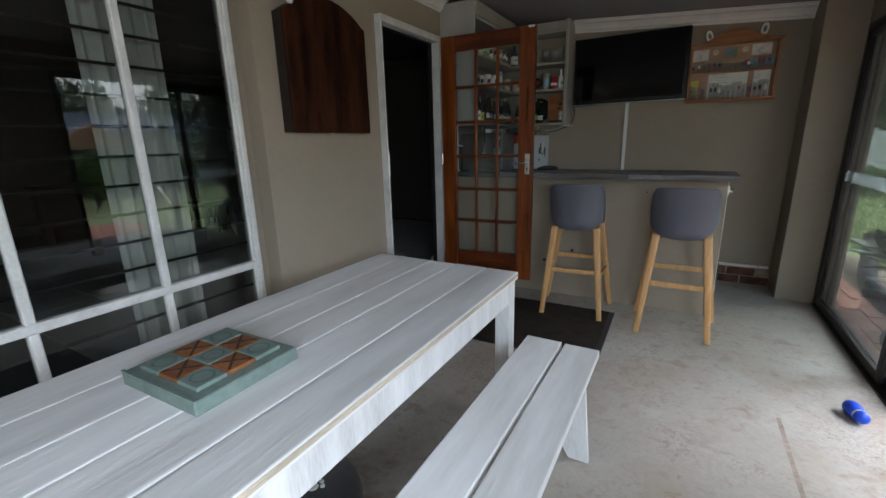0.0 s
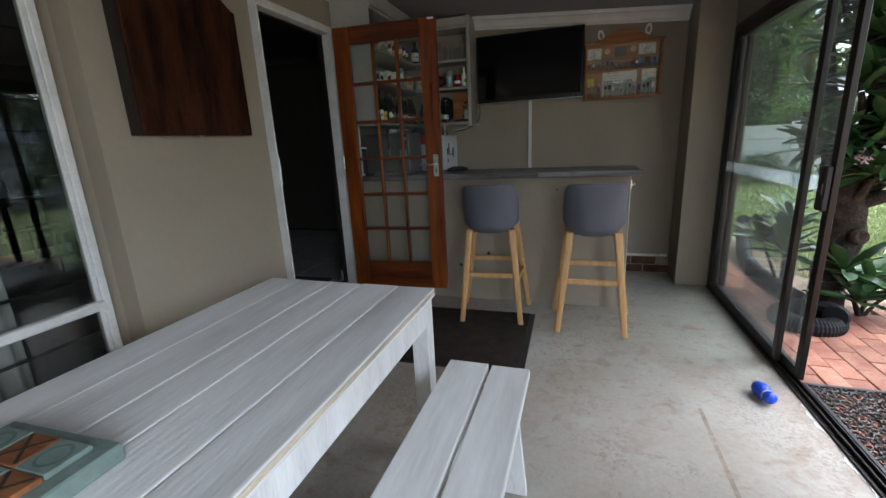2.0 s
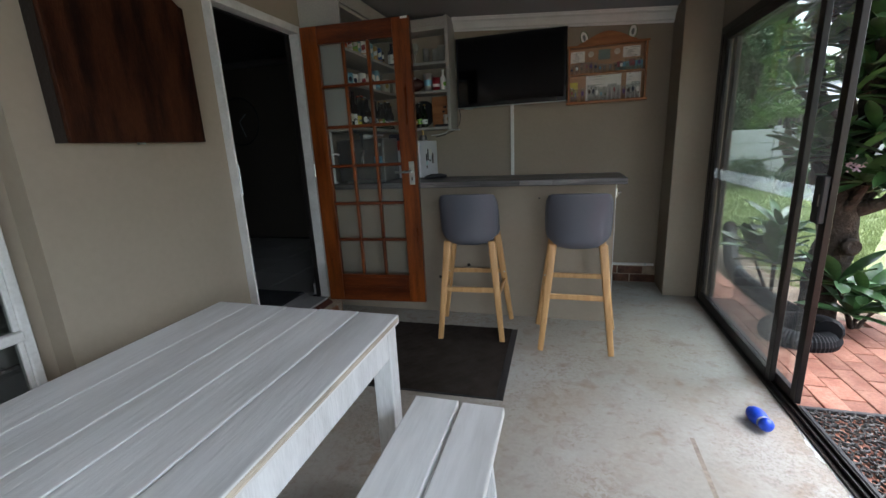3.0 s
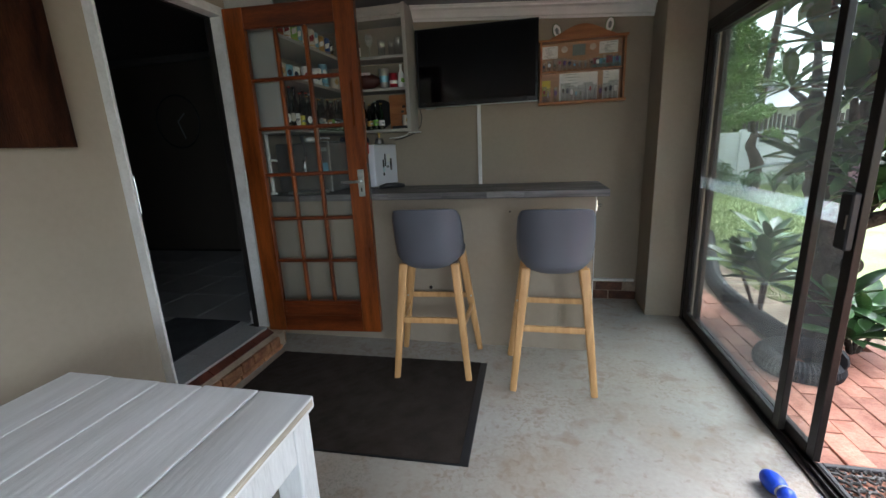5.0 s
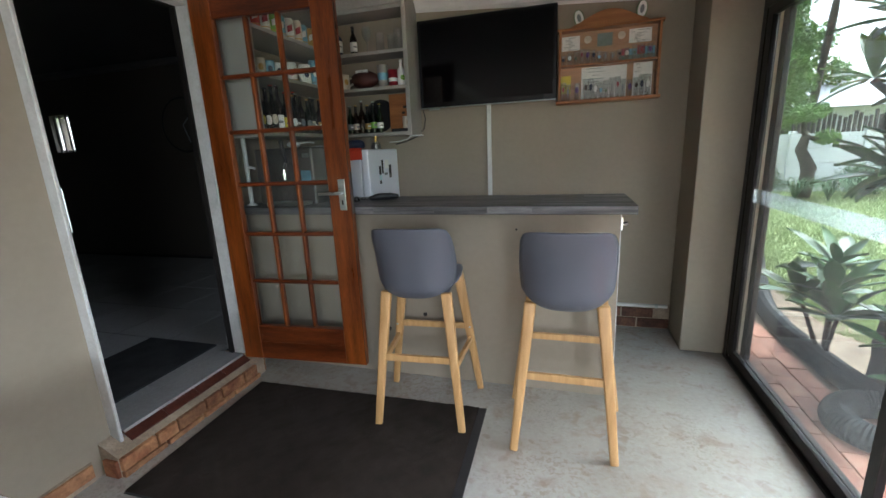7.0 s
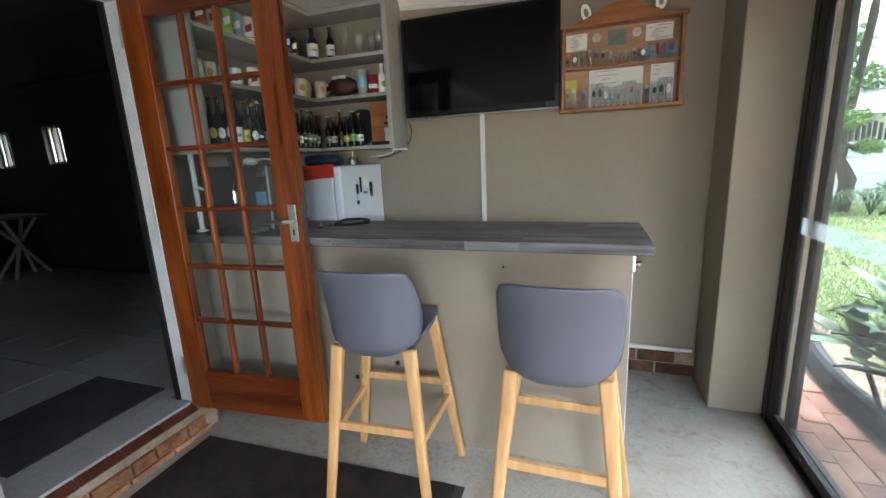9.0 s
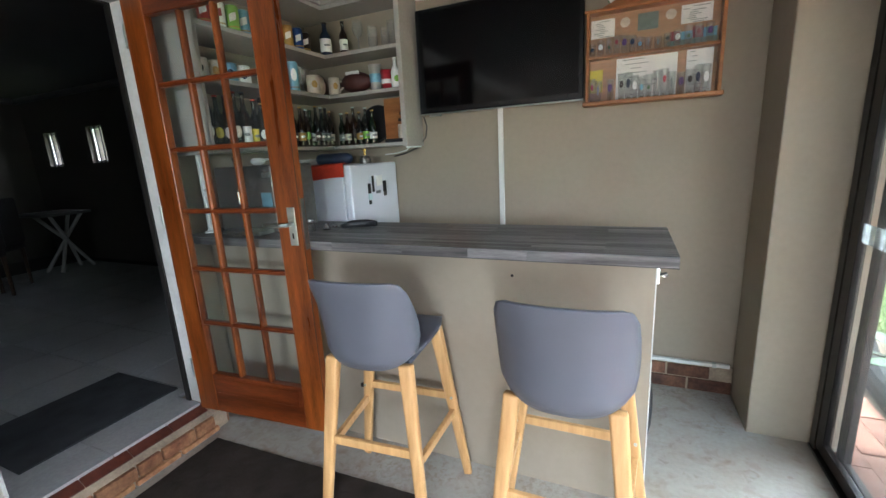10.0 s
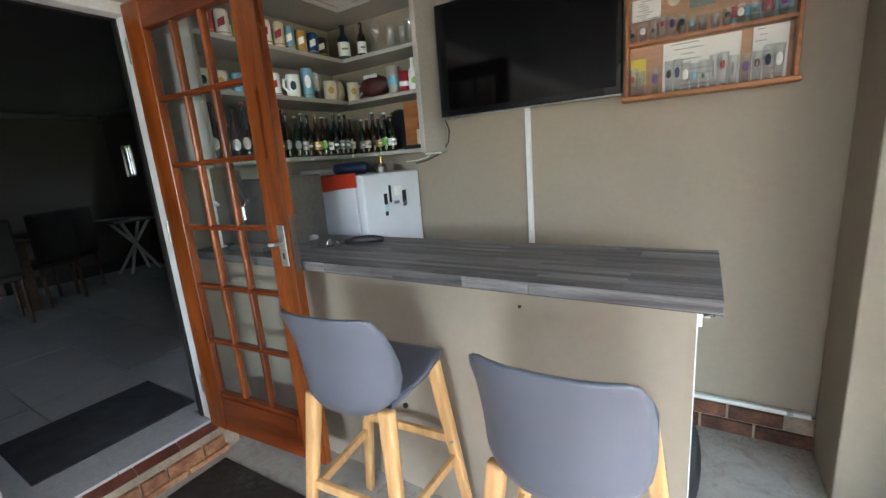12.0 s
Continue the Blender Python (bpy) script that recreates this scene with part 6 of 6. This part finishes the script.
for cx, cy, cz_ in ((1.845, 4.32, 1.10), (1.875, 4.30, 1.085), (1.86, 4.31, 1.13), (1.90, 4.31, 1.11), (1.83, 4.33, 1.08)):
    for k in range(5):
        a = k * 1.2566
        tube([(cx, cy, cz_), (cx + 0.02 * math.cos(a), cy - 0.008, cz_ + 0.02 * math.sin(a)), (cx + 0.032 * math.cos(a + 0.3), cy - 0.012, cz_ + 0.032 * math.sin(a + 0.3))], [0.004, 0.014, 0.005], 6, bm=fl, flat=(1, 0.3))
part("flower", fl, PETAL, ft, "pale pink frangipani flowers")

for (bx_, by_), tips, lab in (((1.80, 4.95), ((1.70, 4.75, 0.46), (1.80, 4.97, 0.56), (1.60, 4.88, 0.40), (1.66, 4.62, 0.36)), "low frangipani seedling with long leaves"),
                              ((2.08, 4.42), ((2.08, 4.38, 0.22), (2.24, 4.44, 0.16), (2.00, 4.34, 0.10), (1.94, 4.40, 0.30)), "low frangipani shoot at the foot of the tree")):
    sp = thing("frangipani_seedling", lab, "shrub", (bx_, by_, GZ), "frangipani seedlings")
    for tx, ty, tz in tips:
        limb(sp, [(bx_, by_, GZ), ((bx_ + tx) / 2, (by_ + ty) / 2, tz * 0.45), (tx, ty, tz)], [0.014, 0.012, 0.010], "stem")
        rosette(sp, (tx, ty, tz), 14, 0, rt, spread=0.8)


def crown_mesh(blobs, count, size, rng, droop=0.0):
    """Many small leaf blades scattered through rounded clumps."""
    vs_, fs_ = [], []
    tot = sum(b[3] * b[4] for b in blobs)
    for x, y, z, rx, rz in blobs:
        for k in range(int(count * rx * rz / tot)):
            d = Vector((rng.gauss(0, 1), rng.gauss(0, 1), rng.gauss(0, 1))).normalized()
            r = rng.random() ** 0.28 * (0.82 + 0.35 * noise.noise(d * 2.2 + Vector((x, y, z))))
            p = Vector((x + d.x * rx * r, y + d.y * rx * r, z + d.z * rz * r))
            a = Vector((rng.gauss(0, 1), rng.gauss(0, 1), rng.gauss(0, 0.6) - droop)).normalized() * size * rng.uniform(0.6, 1.3)
            b = a.cross(Vector((rng.gauss(0, 1), rng.gauss(0, 1), rng.gauss(0, 1)))).normalized() * size * 0.42
            i = len(vs_)
            vs_ += [p - a, p + b, p + a, p - b]
            fs_.append((i, i + 1, i + 2, i + 3))
    me_ = bpy.data.meshes.new("crown")
    me_.from_pydata([tuple(v) for v in vs_], [], fs_)
    return me_


def tree(name, label, at, trunk_pts, trunk_r, blobs, count, size, fol, seed, group="garden trees"):
    t = thing(name, label, "tree", at, group)
    limb(t, trunk_pts, trunk_r, "trunk")
    for i, b in enumerate(blobs):
        if i % 2 == 0:
            base_p = trunk_pts[-1]
            limb(t, [base_p, ((base_p[0] + b[0]) / 2, (base_p[1] + b[1]) / 2, (base_p[2] + b[2]) / 2 - 0.05), (b[0], b[1], b[2])], [trunk_r[-1] * 0.7, trunk_r[-1] * 0.5, 0.02])
    me_ = crown_mesh(blobs, count, size, random.Random(seed))
    me_.transform(W[t].inverted())
    me_.materials.append(fol)
    c = new("crown", me_)
    c.parent = t
    W[c] = W[t]
    return t


tree("cloud_pruned_tree", "cloud-pruned garden tree with rounded leaf pads", (5.3, 13.3, GZ),
     [(5.3, 13.3, GZ), (5.35, 13.3, 0.6), (5.15, 13.3, 1.0), (5.2, 13.3, 1.3)], [0.16, 0.13, 0.11, 0.08],
     [(5.05, 13.2, 1.75, 0.42, 0.22), (5.35, 13.4, 1.82, 0.35, 0.2), (5.55, 13.2, 1.25, 0.30, 0.18), (4.7, 13.3, 1.62, 0.28, 0.18)], 5200, 0.035, FOL1, 3)
tree("conifer", "tall bright green conifer", (5.85, 15.9, GZ), [(5.85, 15.9, GZ), (5.85, 15.9, 3.4)], [0.14, 0.05],
     [(5.85 + 0.1 * math.sin(3 * k), 15.9, 1.0 + 0.55 * k, 0.85 - 0.09 * k, 0.5) for k in range(8)], 12000, 0.05, FOL1, 4)
tree("conifer", "dark broad conifer behind the lawn", (5.0, 18.0, GZ), [(5.0, 18, GZ), (5.0, 18, 3.0)], [0.2, 0.07],
     [(5.0 + 0.3 * math.sin(k * 2), 18, 1.0 + 0.7 * k, 1.5 - 0.16 * k, 0.75) for k in range(7)], 12000, 0.09, FOL2, 5)
tree("shade_tree", "large dark leafy garden tree", (6.8, 20.0, GZ), [(6.8, 20, GZ), (6.75, 20, 1.6), (6.8, 20, 2.8)], [0.3, 0.24, 0.16],
     [(6.2, 19.5, 4.2, 1.4, 1.1), (6.9, 20, 4.3, 0.9, 1.0), (6.2, 20.5, 5.6, 1.3, 1.1), (5.6, 20, 3.0, 1.4, 0.9), (6.9, 20.6, 3.0, 0.8, 0.8)], 15000, 0.10, FOL2, 6)
tree("shade_tree", "large dark leafy garden tree", (4.0, 22.0, GZ), [(4.0, 22, GZ), (4.0, 22, 2.6)], [0.25, 0.15],
     [(4.2, 22, 4.0, 1.7, 1.1), (4.6, 22, 4.8, 1.7, 1.2), (3.8, 22, 5.8, 1.5, 1.0), (2.6, 22, 3.6, 1.5, 1.2)], 12000, 0.11, FOL2, 8)
tree("shade_tree", "tall airy tree beyond the boundary fence", (9.2, 26.0, GZ), [(9.2, 26, GZ), (9.1, 26, 3.0)], [0.25, 0.15],
     [(8.6, 26, 4.4, 1.6, 1.0), (9.9, 26, 5.2, 1.7, 1.1), (9.0, 26.4, 6.6, 1.4, 1.0), (10.8, 26, 3.8, 1.5, 1.0)], 6500, 0.12, FOL1, 12)
tree("shade_tree", "leafy tree beyond the lawn", (12.0, 16.0, GZ), [(12, 16, GZ), (12, 16, 2.4)], [0.25, 0.14],
     [(11.2, 16, 3.4, 1.6, 1.0), (12.6, 16, 4.0, 1.7, 1.1), (12.0, 15.4, 4.9, 1.4, 0.9), (13.4, 16.4, 3.0, 1.4, 1.0)], 9000, 0.11, FOL2, 9)
for x, y, r, h, sd_ in ((11.6, 5.2, 0.6, 0.55, 61), (11.3, 7.4, 0.7, 0.75, 62), (11.5, 9.2, 0.65, 0.6, 63), (10.9, 6.3, 0.45, 0.4, 64), (9.2, 5.55, 0.55, 0.75, 65), (9.0, 4.95, 0.45, 0.5, 66)):
    tree("garden_bush", "loose green bush in front of the garden house", (x, y, GZ), [(x, y, GZ), (x, y, h * 0.8)], [0.05, 0.03],
         [(x, y, h, r, h * 0.9), (x + 0.2, y + 0.3, h * 1.5, r * 0.6, h * 0.5)], 2600, 0.07, FOL1 if sd_ % 2 else FOL2, sd_, "garden bushes")

for x, y, r, h, s in ((4.35, 13.2, 0.55, 0.42, 3), (3.75, 13.4, 0.45, 0.36, 4), (6.6, 13.6, 0.6, 0.4, 5), (7.6, 13.4, 0.5, 0.45, 6)):
    hb = thing("round_shrub", "clipped rounded green shrub", "shrub", (x, y, GZ), "garden shrubs")
    me_ = crown_mesh([(x, y, GZ + h, r, h)], 2600, 0.035, random.Random(s))
    me_.transform(W[hb].inverted())
    me_.materials.append(FOL2 if s % 2 else FOL1)
    c = new("crown", me_)
    c.parent = hb
    W[c] = W[hb]
for x, y, s in ((4.95, 12.8, 1), (5.5, 12.7, 2), (6.0, 12.9, 3)):
    ag = thing("strap_leaf_clump", "clump of long arching strap leaves", "shrub", (x, y, GZ), "strap leaf clumps")
    bm_ = bmesh.new()
    ra = random.Random(s)
    for k in range(60):
        a, L_ = ra.uniform(0, 6.28), ra.uniform(0.35, 0.6)
        tube([(x, y, GZ), (x + 0.3 * L_ * math.cos(a), y + 0.3 * L_ * math.sin(a), GZ + 0.75 * L_), (x + 0.75 * L_ * math.cos(a), y + 0.75 * L_ * math.sin(a), GZ + 0.85 * L_), (x + 1.05 * L_ * math.cos(a), y + 1.05 * L_ * math.sin(a), GZ + 0.55 * L_)], [0.008, 0.014, 0.012, 0.002], 4, bm=bm_, flat=(1, 0.2))
    part("blades", bm_, FOL2, ag)

# precast boundary wall, pole fence and palm
bw = thing("boundary_wall", "white painted precast panel wall at the garden's end", "wall", (6, 14.6, GZ), kind="structure")
for i in range(13):
    x = -0.5 + 1.5 * i
    part("post", B((x - 0.07, 14.53, GZ, x + 0.07, 14.67, 1.42), bev=0.01), CONCRETE_WALL, bw)
    for j in range(4):
        part("panel", B((x + 0.07, 14.575, GZ + 0.355 * j, x + 1.43, 14.625, GZ + 0.355 * j + 0.345), bev=0.006), CONCRETE_WALL, bw)
pf = thing("pole_fence", "dark weathered pole fence above the boundary wall", "fence", (8, 15.3, GZ), kind="structure")
pole_me = mesh_of(tube([(0, 0, 0), (0, 0, 1.0)], [0.045, 0.04], 7), "pole", POLE)
rf = random.Random(2)
for i in range(70):
    p = piece("pole", pole_me, pf, pose(5.8 + 0.105 * i, 15.3 + rf.uniform(-0.02, 0.02), GZ) @ Matrix.Diagonal((1, 1, 1.85 + rf.uniform(-0.08, 0.08), 1)))
nb = thing("neighbour_house", "neighbouring house with a blue-grey tin roof", "house", (10, 24, GZ))
part("house_wall", B((6.5, 23.0, GZ, 13.5, 29.0, 2.3)), CONCRETE_WALL, nb)
part("house_roof", prism([(22.4, 2.3), (29.6, 2.3), (26.0, 3.6)], 6.0, 14.0, "x"), ROOFTIN, nb)
oh = thing("garden_house", "low garden house with a blue-grey sheet roof and a brown gable", "house", (15.0, 7.0, GZ))
part("house_wall", B((12.8, 3.6, GZ, 14.6, 11.2, 1.85)), CONCRETE_WALL, oh)
part("house_roof", prism([(12.4, 1.85), (15.0, 2.65), (15.0, 2.72), (12.35, 1.92)], 3.2, 11.6, "y"), ROOFBLUE, oh, "blue-grey ribbed roof sheet")
for k in range(12):
    x = 12.46 + 0.21 * k
    zr = 1.92 + (x - 12.35) * 0.8 / 2.65
    part("roof_rib", prism([(x, zr), (x + 0.06, zr + 0.018), (x + 0.06, zr + 0.05), (x, zr + 0.032)], 3.25, 11.55, "y"), ROOFBLUE, oh)
part("gable", prism([(5.6, 1.4), (8.2, 1.4), (6.9, 2.15)], 12.15, 12.35, "x"), CASEBACK, oh, "light brown timber gable")
part("gable_post", B((12.15, 5.7, GZ, 12.27, 5.82, 1.4)), POLE, oh)
part("gable_post", B((12.15, 7.98, GZ, 12.27, 8.10, 1.4)), POLE, oh)
pt = thing("palm_tree", "tall thin palm with a feathery crown", "tree", (6.6, 16.5, GZ))
limb(pt, [(6.6, 16.5, GZ), (6.65, 16.5, 2.0), (6.8, 16.5, 4.0), (6.9, 16.5, 5.6)], [0.13, 0.10, 0.09, 0.08], "trunk")
pc = bmesh.new()
rq = random.Random(6)
for k in range(22):
    a, e = k * 2.4, rq.uniform(-0.3, 0.9)
    for q in range(14):
        u = (q + 1) / 14
        px, py, pz = 6.9 + 1.5 * u * math.cos(a), 16.5 + 1.5 * u * math.sin(a), 5.6 + e * u - 1.0 * u * u
        for s in (-1, 1):
            i0 = Vector((px, py, pz))
            dv = Vector((-math.sin(a) * s * 0.35 + 0.15 * math.cos(a), math.cos(a) * s * 0.35 + 0.15 * math.sin(a), -0.22)) * (1.1 - 0.6 * u)
            wv = Vector((math.cos(a), math.sin(a), 0)) * 0.02
            pc.faces.new([pc.verts.new(p) for p in (i0 - wv, i0 + wv, i0 + dv)])
part("crown", pc, FOL2, pt)
# a planted border and the neighbour's trees close the far side of the garden
for i in range(9):
    x, y = 15.5, -8 + 3.2 * i
    tree("hedge_tree", "dense leafy boundary hedge tree", (x, y, GZ), [(x, y, GZ), (x, y, 1.4)], [0.15, 0.1],
         [(x, y - 0.8, 1.6, 1.3, 1.3), (x + 0.3, y + 0.8, 2.0, 1.4, 1.3), (x, y, 3.0, 1.3, 1.1)], 4200, 0.12, FOL2, 40 + i, "hedge trees")
